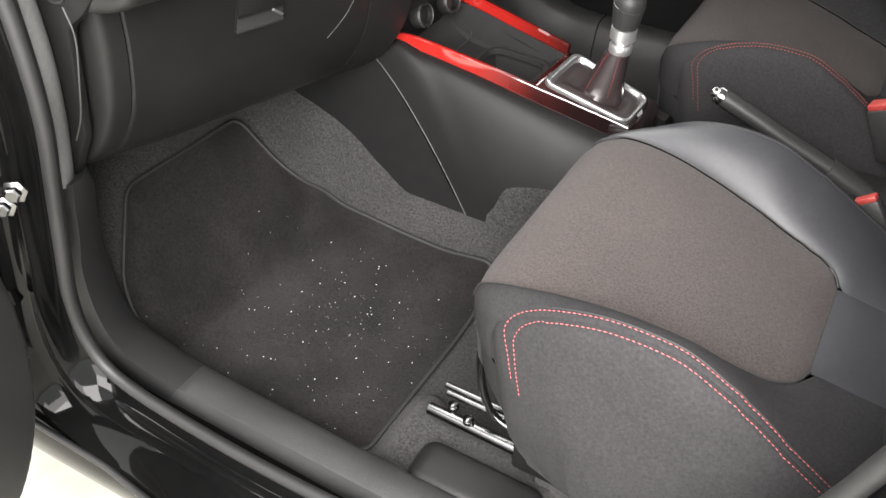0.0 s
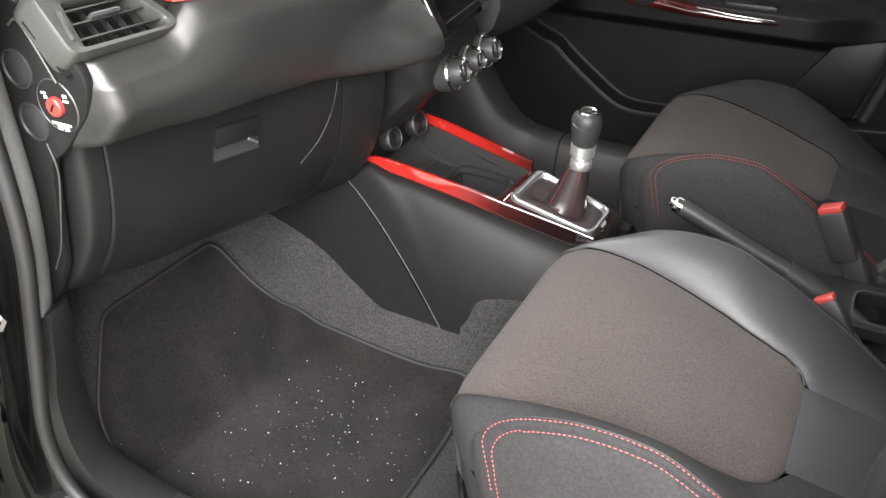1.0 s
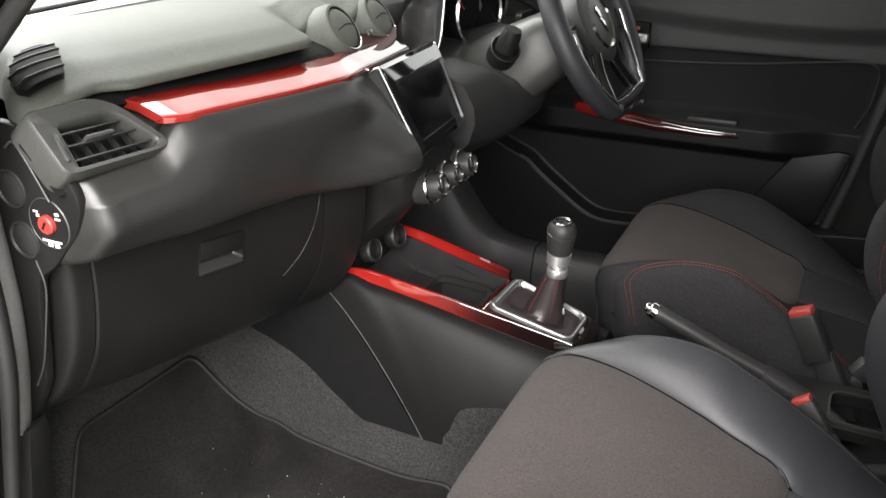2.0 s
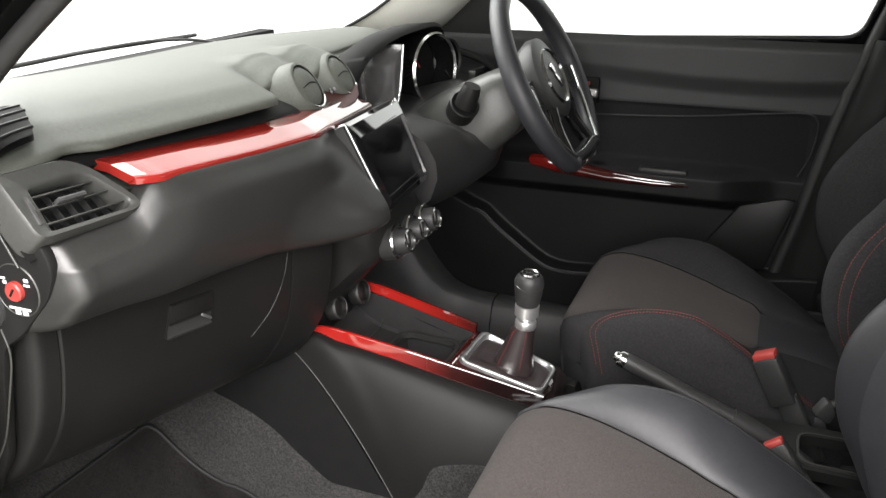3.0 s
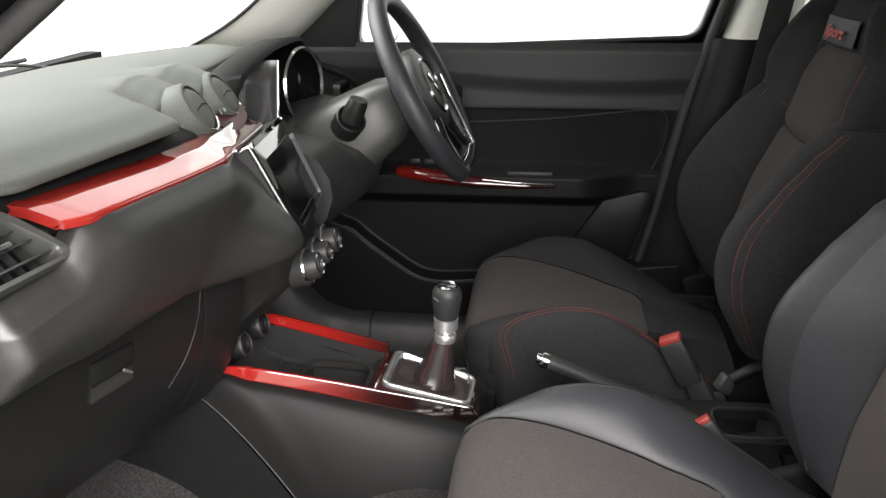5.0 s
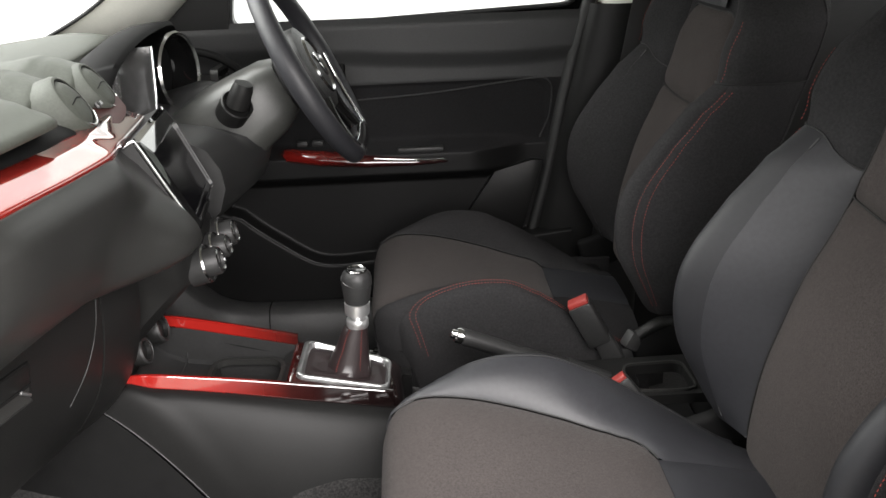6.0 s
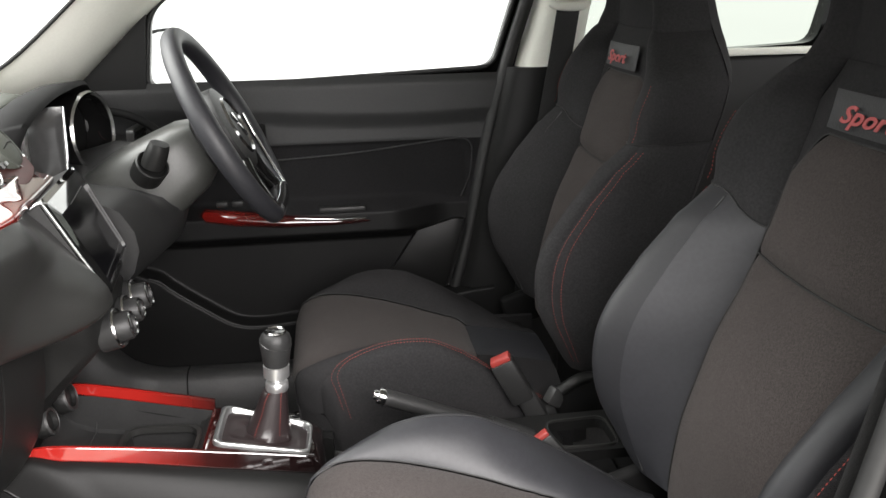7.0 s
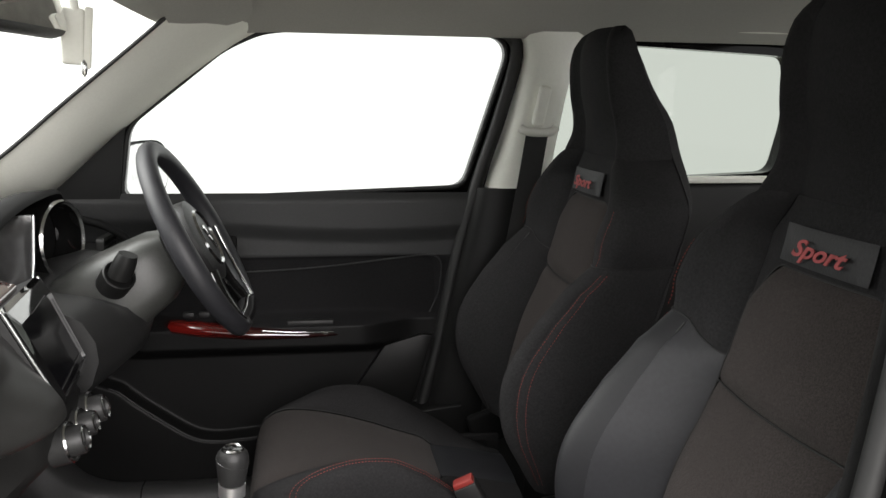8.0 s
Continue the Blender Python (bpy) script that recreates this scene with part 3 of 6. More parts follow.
# B-pillar on the driver's side
bp = []
for z, xa, xb, y in [(0.0, 0.30, 0.62, 0.66), (0.25, 0.37, 0.62, 0.655), (0.45, 0.41, 0.62, 0.652), (0.62, 0.446, 0.625, 0.65), (0.768, 0.478, 0.632, 0.648)]:
    bp.append([(xa, y + 0.03, z), (xa + 0.006, y + 0.004, z), (xa + 0.03, y - 0.012, z), (xb - 0.03, y - 0.014, z), (xb, y + 0.01, z), (xb, y + 0.06, z), (xa, y + 0.06, z)])
loft("b_pillar_lower", bp, M_DASHSHADE, body, "black lower B-pillar trim", sharp=60)
bp = []
for z, xa, xb, y in [(0.768, 0.505, 0.642, 0.646), (0.85, 0.534, 0.654, 0.642), (0.95, 0.562, 0.67, 0.636), (1.05, 0.583, 0.688, 0.627), (1.1, 0.575, 0.71, 0.615), (1.135, 0.55, 0.74, 0.6)]:
    bp.append([(xa, y + 0.03, z), (xa + 0.006, y + 0.004, z), (xa + 0.03, y - 0.012, z), (xb - 0.03, y - 0.014, z), (xb, y + 0.01, z), (xb, y + 0.06, z), (xa, y + 0.06, z)])
loft("b_pillar_upper", bp, M_PILLAR, body, "light grey upper B-pillar trim", sharp=60)
# rail of the lining over the doors
for s in (1, -1):
    rail = [[(x, s * (0.625 + 0.004), roof_z(x, 0.6) - 0.002), (x, s * 0.652, 1.102), (x, s * 0.666, 1.0965), (x, s * 0.70, 1.0975), (x, s * 0.70, 1.16), (x, s * 0.63, 1.16)] for x in lin(0.02, 1.45, 20)]
    loft("cant_rail", rail, M_HEAD, body, "light grey roof edge trim", sharp=60)
tube("aperture_seal", curve([(0.05, 0.672, 1.103), (0.3, 0.672, 1.107), (0.5, 0.672, 1.106), (0.55, 0.67, 1.092), (0.566, 0.668, 1.05), (0.532, 0.667, 0.92), (0.484, 0.668, 0.77), (0.44, 0.67, 0.6), (0.4, 0.67, 0.4), (0.35, 0.67, 0.2)], 6), 0.015, M_RUBBER, body, "black rubber door seal")
# closing panels, near and far
slab("rear_quarter", [(1.24, -0.1), (1.5, -0.1), (1.5, 1.16), (1.24, 1.16)], 0.05, M_PILLAR, body, "grey rear pillar trim", at=0.675)
slab("rear_side", [(0.55, -0.1), (1.5, -0.1), (1.5, 0.8), (0.58, 0.77)], 0.05, M_PLASTIC, body, at=-0.72)
slab("rear_side_upper", [(1.2, 0.8), (1.5, 0.8), (1.5, 1.16), (1.2, 1.16)], 0.05, M_PILLAR, body, at=-0.72)
pane = slab("rear_pane", [(0.6, 0.79), (1.2, 0.79), (1.2, 1.12), (0.66, 1.12)], 0.004, M_TINT, body, "green-tinted rear side glass", at=-0.71)
pane.visible_shadow = False
slab("b_pillar_outer", [(0.46, 0.1), (0.6, 0.1), (0.66, 1.16), (0.5, 1.16)], 0.04, M_PAINT, body, at=-0.735)
slab("tail_wall", [(-0.7, -0.1), (0.7, -0.1), (0.7, 0.8), (-0.7, 0.8)], 0.05, M_PLASTIC, body, plane="yz", at=1.5)
slab("side_skin", [(-0.9, -0.15), (1.5, -0.15), (1.5, 0.70), (-0.9, 0.70)], 0.03, M_PAINT, body, "black painted outer skin", at=0.78)
slab("floor_pan", [(-0.9, -0.66), (1.5, -0.66), (1.5, 0.78), (-0.9, 0.78)], 0.02, M_DARK, body, plane="xy", at=-0.13)

# seat belt on the B-pillar
belt = thing("seat_belt", "black seat belt hanging from a grey height adjuster", "seat belt")
box("height_adjuster", (0.61, 0.612, 0.945), (0.026, 0.018, 0.085), M_PILLAR, belt, "grey plastic adjuster", 0.007, 3, (0, 12, 0))
tube("guide_loop", curve([(0.562, 0.6, 0.9), (0.574, 0.594, 0.893), (0.6, 0.592, 0.89), (0.627, 0.594, 0.892), (0.64, 0.6, 0.9)], 5), 0.009, M_PILLAR, belt, "grey plastic belt guide")
secs = []
for z, x, y in [(0.892, 0.6, 0.6), (0.8, 0.588, 0.605), (0.65, 0.565, 0.612), (0.45, 0.535, 0.618), (0.25, 0.52, 0.62)]:
    secs.append([(x - 0.024, y, z), (x + 0.024, y, z), (x + 0.024, y + 0.002, z), (x - 0.024, y + 0.002, z)])
loft("webbing", secs, M_WEB, belt, "black woven webbing")

# sun visor, grab handle, mirror, hanging tag
visor = thing("sun_visor", "grey folded sun visor against the roof lining", "sun visor")
vs = []
for t in lin(0, 1, 21):
    x = -0.125 + 0.15 * t
    k = 1 - math.sqrt(max(0.0, 1 - abs(2 * t - 1) ** 3))
    ya, yb = 0.17 + 0.05 * k, 0.57 - 0.06 * k
    r = 0.0065 * math.sin(math.pi * min(max(t, 0.03), 0.97)) ** 0.6
    vs.append([(x, ya + (yb - ya) * u, roof_z(x, ya + (yb - ya) * u) - 0.006 + s * r * max(0.08, math.sin(math.pi * u)) ** 0.4) for s, us in ((-1, lin(0, 1, 20)), (1, lin(1, 0, 20))) for u in us])
loft("panel", vs, M_HEAD, visor)
tube("pivot_rod", curve([(-0.13, 0.565, 1.07), (-0.13, 0.585, 1.075), (-0.11, 0.6, 1.085)], 4), 0.005, M_PLASTIC, visor)
grab = thing("grab_handle", "grey folded grab handle on the roof edge", "grab handle")
tube("handle", curve([(0.99, 0.60, 1.122), (1.01, 0.585, 1.114), (1.09, 0.58, 1.112), (1.17, 0.585, 1.114), (1.19, 0.60, 1.122)], 6), 0.009, M_PILLAR, grab)
rvm = thing("rear_view_mirror", "black interior rear-view mirror on the windscreen", "mirror")
box("housing", (-0.23, -0.02, 1.065), (0.035, 0.24, 0.066), M_PLASTIC, rvm, "", 0.014, 4, (0, -12, -8))
box("mirror_glass", (-0.2115, -0.02, 1.067), (0.002, 0.21, 0.05), M_MIRROR, rvm, "silvered mirror glass", 0.0, 1, (0, -12, -8))
tube("stem", [(-0.235, 0.02, 1.09), (-0.25, 0.03, 1.12), (-0.265, 0.03, 1.145)], 0.008, M_PLASTIC, rvm)
tag = thing("hanging_tag", "small white plastic tag hanging beside the mirror", "tag")
box("body", (-0.19, 0.1, 1.037), (0.03, 0.012, 0.075), M_PILLAR, tag, "", 0.005, 3, (0, 3, 10))
box("sleeve", (-0.172, 0.104, 1.035), (0.011, 0.01, 0.082), M_PILLAR, tag, "", 0.003, 2, (0, 5, 20))
tube("cord", [(-0.185, 0.1, 1.07), (-0.19, 0.1, 1.11), (-0.2, 0.1, 1.158)], 0.006, M_PILLAR, tag)
lathe("tip", [(0.0, -0.018), (0.004, -0.012), (0.005, 0.0), (0.003, 0.006), (0.0, 0.007)], pose(-0.178, 0.1, 1.0), M_CHROME, tag, n=12)

# exterior mirror on the driver's side
dm = thing("door_mirror", "black exterior door mirror with white reflections", "door mirror")
MM = Matrix.Translation((-0.245, 0.852, 0.79)) @ pose(0, 0, 0, 0, 0, -22)
secs = []
for t in lin(0, 1, 9):
    k = math.sqrt(max(0.0, 1 - (1 - t) ** 2)) * 0.97 + 0.03
    secs.append([MM @ Vector((-0.075 + 0.075 * t, 0.098 * k * math.copysign(abs(math.cos(a)) ** 0.6, math.cos(a)), 0.066 * k * math.copysign(abs(math.sin(a)) ** 0.6, math.sin(a)))) for a in lin(0, 2 * math.pi, 33)[:-1]])
loft("housing", secs, M_PAINT, dm, "gloss black housing")
gl = [(0.091 * math.copysign(abs(math.cos(a)) ** 0.6, math.cos(a)), 0.06 * math.copysign(abs(math.sin(a)) ** 0.6, math.sin(a))) for a in lin(0, 2 * math.pi, 33)[:-1]]
slab("mirror_glass", gl, 0.003, M_MIRROR, dm, "silvered mirror glass", plane="yz", at=0.0005).matrix_world = MM
tube("foot", [(-0.3, 0.79, 0.75), (-0.31, 0.74, 0.752), (-0.32, 0.70, 0.752)], 0.016, M_PLASTIC, dm)

# trim panel of the driver's door
def door_y(x, z):
    y = 0.668
    y -= 0.009 * smooth(0.655, 0.695, z + 0.012 * math.sin(6 * x)) * smooth(0.775, 0.74, z)          # overhanging upper pad
    corner = max(0.0, x - 0.36) ** 2 + max(0.0, z - 0.575) ** 2
    y += 0.0045 * smooth(0.045 ** 2, 0.037 ** 2, corner) * smooth(0.405, 0.397, x) * smooth(0.47, 0.49, z)  # recessed insert
    arm = smooth(0.5, 0.475, z) * smooth(0.40, 0.435, z)
    y -= 0.05 * arm * smooth(-0.36, -0.22, x) * smooth(0.36, 0.22, x)
    line = table([(-0.5, 0.44), (-0.28, 0.35), (-0.2, 0.285), (-0.12, 0.235), (-0.03, 0.232), (0.1, 0.25), (0.3, 0.27), (0.5, 0.29)], x)[0]
    y -= 0.035 * smooth(line + 0.004, line - 0.012, z)
    y += 0.004 * smooth(0.735, 0.757, z)
    return y


xs = lin(-0.62, 0.47, 180)
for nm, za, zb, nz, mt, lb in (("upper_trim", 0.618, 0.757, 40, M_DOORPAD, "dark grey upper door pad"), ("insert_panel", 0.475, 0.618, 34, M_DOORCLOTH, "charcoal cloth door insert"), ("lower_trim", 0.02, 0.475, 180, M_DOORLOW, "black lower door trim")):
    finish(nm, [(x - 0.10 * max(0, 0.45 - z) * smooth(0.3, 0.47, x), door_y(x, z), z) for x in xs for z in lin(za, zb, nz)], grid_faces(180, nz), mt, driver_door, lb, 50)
loft("inner_skin", [[(x, y, z) for y, z in ((0.69, 0.0), (0.69, 0.74), (0.72, 0.74), (0.72, 0.0))] for x in (-0.62, 0.45)], M_DARK, driver_door)
tube("pocket_edge", [(x, 0.6345, table([(-0.5, 0.44), (-0.28, 0.35), (-0.2, 0.285), (-0.12, 0.235), (-0.03, 0.232), (0.1, 0.25), (0.3, 0.27), (0.5, 0.29)], x)[0] - 0.008) for x in lin(-0.3, 0.3, 60)], 0.002, M_DOORPAD, driver_door, "raised edge of the door pocket")
slab("wedge_panel", [(0.19, 0.28), (0.282, 0.418), (0.365, 0.441), (0.39, 0.438), (0.345, 0.28)], 0.02, M_DASHSHADE, driver_door, "black speaker wedge", 0.003, at=0.652)
tube("insert_edge", [(x, door_y(x, z) - 0.0012, z) for x, z in ((p.x, p.y) for p in curve([(-0.12, 0.583, 0), (0.05, 0.589, 0), (0.174, 0.597, 0), (0.3, 0.611, 0), (0.375, 0.618, 0), (0.4, 0.612, 0), (0.409, 0.59, 0), (0.402, 0.53, 0), (0.384, 0.487, 0)], 6))], 0.0016, M_DOORPAD, driver_door, "fine raised edge of the insert")
arm = []
for x, y, z, h, w in [(-0.18, 0.645, 0.482, 0.006, 0.012), (-0.165, 0.632, 0.482, 0.014, 0.022), (-0.1, 0.624, 0.475, 0.016, 0.024), (0.0, 0.624, 0.464, 0.014, 0.022), (0.1, 0.626, 0.459, 0.01, 0.018), (0.18, 0.63, 0.457, 0.006, 0.012), (0.212, 0.635, 0.457, 0.003, 0.006)]:
    arm.append([(x, y + w * math.cos(a), z + h * math.sin(a)) for a in lin(0, 2 * math.pi, 17)[:-1]])
loft("armrest_trim", arm, M_DOORTRIM, driver_door, "glossy trim fading from red to black", sharp=60)
tube("armrest_chrome", curve([(0.02, 0.605, 0.474), (0.1, 0.608, 0.467), (0.208, 0.627, 0.46)], 8), 0.002, M_CHROME, driver_door, "thin chrome strip")
for k in range(4):
    box("window_switch", (-0.13 + 0.032 * k, 0.628, 0.507), (0.024, 0.014, 0.012), M_PLASTIC, driver_door, "", 0.003, 2)
box("grip_ledge", (0.12, 0.63, 0.483), (0.1, 0.02, 0.012), M_PLASTIC, driver_door, "", 0.004, 2)
dh = box("door_handle_recess", (-0.055, 0.655, 0.64), (0.05, 0.014, 0.055), M_DARK, driver_door, "dark inner handle recess", 0.005, 2)
box("door_handle", (-0.048, 0.646, 0.635), (0.034, 0.012, 0.02), M_SILVER, dh, "silver inner door handle", 0.005, 3)
box("lock_flag", (-0.06, 0.645, 0.655), (0.022, 0.008, 0.008), M_RED, dh, "red lock marker", 0.002, 2)

# sill trim and kick panel beside the driver's footwell
dsill = []
for x in lin(-0.56, 0.34, 40):
    zt = float(table([(-0.56, 0.4), (-0.5, 0.36), (-0.44, 0.285), (-0.395, 0.215), (-0.35, 0.168), (-0.29, 0.147), (-0.15, 0.143), (0.34, 0.14)], x)[0])
    o = 0.03 * smooth(-0.3, -0.42, x)
    dsill.append([(x, 0.545 - o, -0.01), (x, 0.556 - o, 0.6 * zt), (x, 0.57 - o, zt - 0.016), (x, 0.58 - o, zt - 0.004), (x, 0.595 - 0.6 * o, zt), (x, 0.625, zt - 0.002), (x, 0.64, zt - 0.012), (x, 0.64, -0.01)])
loft("driver_sill_trim", dsill, M_SILL, body, "dark grey driver's sill and kick panel", sharp=60)
tube("trim_seam", [(-0.235, y, z) for y, z in ((0.5525, 0.06), (0.556, 0.09), (0.569, 0.128), (0.5795, 0.141), (0.595, 0.145), (0.625, 0.143))], 0.0015, M_DARK, body, sides=6)

# passenger door, swung open
pdoor = thing("passenger_door", "wide-open black car door with dark trim panel", "car door")
outl = [(p.x, p.y) for p in curve([(-0.094, 0.41, 0), (-0.096, 0.353, 0), (-0.097, 0.307, 0), (-0.092, 0.251, 0), (-0.083, 0.212, 0), (-0.065, 0.159, 0), (-0.035, 0.11, 0), (0.006, 0.073, 0), (0.07, 0.045, 0)], 4)] + [(0.9, 0.02), (0.95, 0.74), (-0.085, 0.72)]
slab("trim_panel", outl, 0.05, M_PLASTIC, pdoor, "black door trim", 0.012, at=0.0)
slab("door_skin", cut_corners([(0.06, 0.0), (0.9, -0.02), (0.95, 0.76), (-0.07, 0.76), (-0.07, 0.25)], 0.05, 4), 0.05, M_PAINT, pdoor, "black painted door skin", 0.008, at=-0.055)
box("armrest", (0.45, 0.085, 0.45), (0.5, 0.07, 0.07), M_DASH, pdoor, "", 0.02, 3)
window_wall("window_frame", [(0.2, 0.78), (0.25, 0.9), (0.4, 1.04), (0.5, 1.08), (0.93, 1.09), (0.96, 1.06), (0.9, 0.79), (0.5, 0.78)], [(0.05, 0.74), (0.16, 0.93), (0.36, 1.08), (0.48, 1.12), (0.96, 1.13), (1.0, 1.08), (0.94, 0.74), (0.5, 0.74)], -0.03, 0.03, M_PAINT, pdoor)
pdoor.matrix_world = pose(-0.42, -0.85, 0.0, 0, 0, -75)


# ==== dashboard ====
dash = thing("dashboard", "dark grey moulded dashboard with a glossy red trim strip", "dashboard")
L, R = -0.605, 0.66


def up_dx(y):
    return float(table([(-0.612, -0.05), (-0.605, -0.024), (-0.595, -0.011), (-0.575, -0.012), (-0.5, -0.009), (-0.42, -0.004), (-0.3, 0.002), (-0.1, 0.016), (0.1, 0.02), (0.4, 0.0), (0.7, -0.04)], y)[0])


def low_dx(y):
    return float(table([(-0.65, -0.06), (-0.59, -0.045), (-0.5, -0.03), (-0.35, -0.008), (-0.2, 0.014), (-0.125, 0.034), (0.1, 0.034), (0.4, 0.0), (0.7, -0.05)], y)[0])


TAPER = [(-0.9, 0.62), (-0.7, 0.68), (-0.55, 0.76), (-0.45, 0.86), (-0.37, 0.97), (-0.33, 1.0), (-0.2, 1.0)]


def sweep(name, profile, ys, dx, material, parent, label="", back=0.03, sharp=45, dz=None, taper=None, bulge=None, dzz=None):
    """A moulding: a profile of (x, z) carried across the car, closed behind."""
    prof = [(p.x, p.y) for p in curve([(a, b, 0) for a, b in profile], 5)]
    n = len(prof)
    secs = []
    for y in ys:
        d, e = dx(y), dz(y) if dz else 0.0
        front = [(a + d, y, b + e + (dzz(y, b) if dzz else 0.0)) for a, b in prof]
        rear = []
        for i, (a, b) in enumerate(prof):
            (ax, az), (bx, bz) = prof[max(i - 1, 0)], prof[min(i + 1, n - 1)]
            t = Vector((bx - ax, bz - az)).normalized()
            rear.append((a + d + t.y * back, y, b + e + (dzz(y, b) if dzz else 0.0) - t.x * back))
        both = front + rear[::-1]
        if bulge:
            both = [(p[0] + bulge(p[1], p[2]), p[1], p[2]) for p in both]
        if taper:
            both = [(p[0], p[1] * float(table(taper, p[0])[0]), p[2]) for p in both]
        secs.append(both)
    return loft(name, secs, material, parent, label, sharp=sharp)


def top_dz(y):
    return float(table([(-0.612, -0.03), (-0.603, -0.012), (-0.59, -0.004), (-0.56, 0.0), (-0.5, 0.0), (-0.26, -0.008), (0.1, -0.012), (0.5, -0.014), (0.66, -0.035)], y)[0])


def strip_dz(y):
    return float(table([(-0.6, 0.004), (-0.47, 0.0), (-0.27, -0.0145), (-0.1, -0.021), (0.12, -0.024)], y)[0])


PADX = [-0.8, -0.74, -0.68, -0.62, -0.56, -0.52, -0.48, -0.45, -0.425, -0.405, -0.39, -0.375, -0.36, -0.345, -0.332, -0.318, -0.305, -0.296, -0.289, -0.284]
PADZ = [(-0.9, 0.735), (-0.8, 0.755), (-0.7, 0.774), (-0.58, 0.788), (-0.46, 0.797), (-0.38, 0.796), (-0.32, 0.787), (-0.29, 0.774), (-0.28, 0.77)]
VENTS = (-0.08, 0.042)


def hump(x, y):
    """Rise of the dashboard top towards the two round vents."""
    k = smooth(-0.32, -0.13, y) * smooth(0.16, 0.1, y)
    f = max(math.exp(-((y - v) / 0.04) ** 4) for v in VENTS)
    return k * smooth(-0.56 + 0.5 * max(0, -0.16 - y), -0.36, x) * (0.001 + 0.019 * f * smooth(-0.48, -0.36, x))


pad = []
for y in [-0.609, -0.606, -0.602, -0.595, -0.585] + lin(-0.57, 0.6, 110) + [0.63, 0.66]:
    cut = -0.016 * smooth(-0.135, -0.2, y) * smooth(-0.56, -0.5, y) - 0.078 * smooth(-0.2, -0.135, y) - 0.02 * smooth(0.06, 0.1, y) - 0.024 * smooth(-0.485, -0.53, y)
    d, e = up_dx(max(y, -0.595)), top_dz(y)
    sink = 0.018 * smooth(0.075, 0.13, y)
    row = [(x + d * smooth(-0.6, -0.3, x) + cut * smooth(-0.44, -0.3, x), float(table(PADZ, x)[0]) + e - sink * smooth(-0.5, -0.38, x) + hump(x + cut * smooth(-0.44, -0.3, x), y)) for x in PADX]
    xl, zl = row[-1]
    h = hump(-0.284, y)
    row += [(xl + 0.004, zl - 0.003), (xl + 0.005 + 0.1 * h, zl - 0.007 - 0.3 * h), (xl + 0.004 + 0.1 * h, zl - 0.0105 - 0.85 * h), (xl - 0.008, zl - 0.0115 - 0.95 * h), (xl - 0.03, zl - 0.0125 - h)]
    pad.append([(x, y * float(table(TAPER, x)[0]), z) for x, z in row])
m_ = len(pad[0])
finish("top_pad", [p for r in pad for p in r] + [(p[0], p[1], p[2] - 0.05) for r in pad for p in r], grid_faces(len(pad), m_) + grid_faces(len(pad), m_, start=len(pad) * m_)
       + [[j, j + 1, len(pad) * m_ + j + 1, len(pad) * m_ + j] for j in range(m_ - 1)], M_DASHTOPLIT, dash, "soft dashboard top, grey-green from light put into its colour", 70)
sweep("trim_groove", [(-0.345, 0.764), (-0.325, 0.758), (-0.312, 0.752), (-0.305, 0.744)], lin(-0.54, -0.13, 24), up_dx, M_DARK, dash, back=0.01, dz=strip_dz)
vb = []
for y in lin(-0.185, 0.075, 26):
    e, d, q = strip_dz(y) - 0.0125, up_dx(y), float(table([(-0.2, -0.302), (-0.15, -0.296), (-0.1, -0.29), (-0.03, -0.292), (0.03, -0.306), (0.075, -0.33)], y)[0])
    vb.append([(-0.4 + d, y, 0.768 + e), (-0.36 + d, y, 0.772 + e), (-0.33 + d, y, 0.764 + e), (q - 0.02 + d, y, 0.7585 + e - 0.3 * (q + 0.292)), (q - 0.006 + d, y, 0.7565 + e - 0.38 * (q + 0.292)), (q + d, y, 0.754 + e - 0.42 * (q + 0.292)), (q - 0.004 + d, y, 0.733 + e - 0.42 * (q + 0.292)), (-0.4 + d, y, 0.72 + e)])
loft("vent_base", vb, M_VENTBASE, dash, "dark red glossy trim round the centre vents", sharp=70)
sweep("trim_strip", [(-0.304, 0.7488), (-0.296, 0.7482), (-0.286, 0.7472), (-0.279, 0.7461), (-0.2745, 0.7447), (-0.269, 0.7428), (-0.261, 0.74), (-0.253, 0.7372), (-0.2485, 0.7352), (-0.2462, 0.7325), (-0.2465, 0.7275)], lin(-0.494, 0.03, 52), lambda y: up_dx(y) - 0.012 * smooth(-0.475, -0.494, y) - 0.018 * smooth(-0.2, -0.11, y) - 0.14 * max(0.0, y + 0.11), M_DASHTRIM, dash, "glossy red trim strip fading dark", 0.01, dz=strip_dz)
def low_z(y):
    """The crease over the glovebox falls towards the middle of the car."""
    return float(table([(-0.62, 0.032), (-0.52, 0.02), (-0.46, 0.009), (-0.4, 0.003), (-0.3, -0.009), (-0.2, -0.02), (-0.12, -0.026)], y)[0])


def screen_side(y, z):
    """The face runs in behind the screen's edge above and swells below it."""
    d = float(table([(0.545, 0.05), (0.57, 0.062), (0.588, 0.054), (0.608, 0.037), (0.637, 0.01), (0.662, -0.011), (0.686, -0.026), (0.703, -0.031), (0.717, -0.026), (0.73, -0.016)], z)[0])
    return d * (smooth(-0.28, -0.115, y) if d > 0 else smooth(-0.21, -0.116, y))


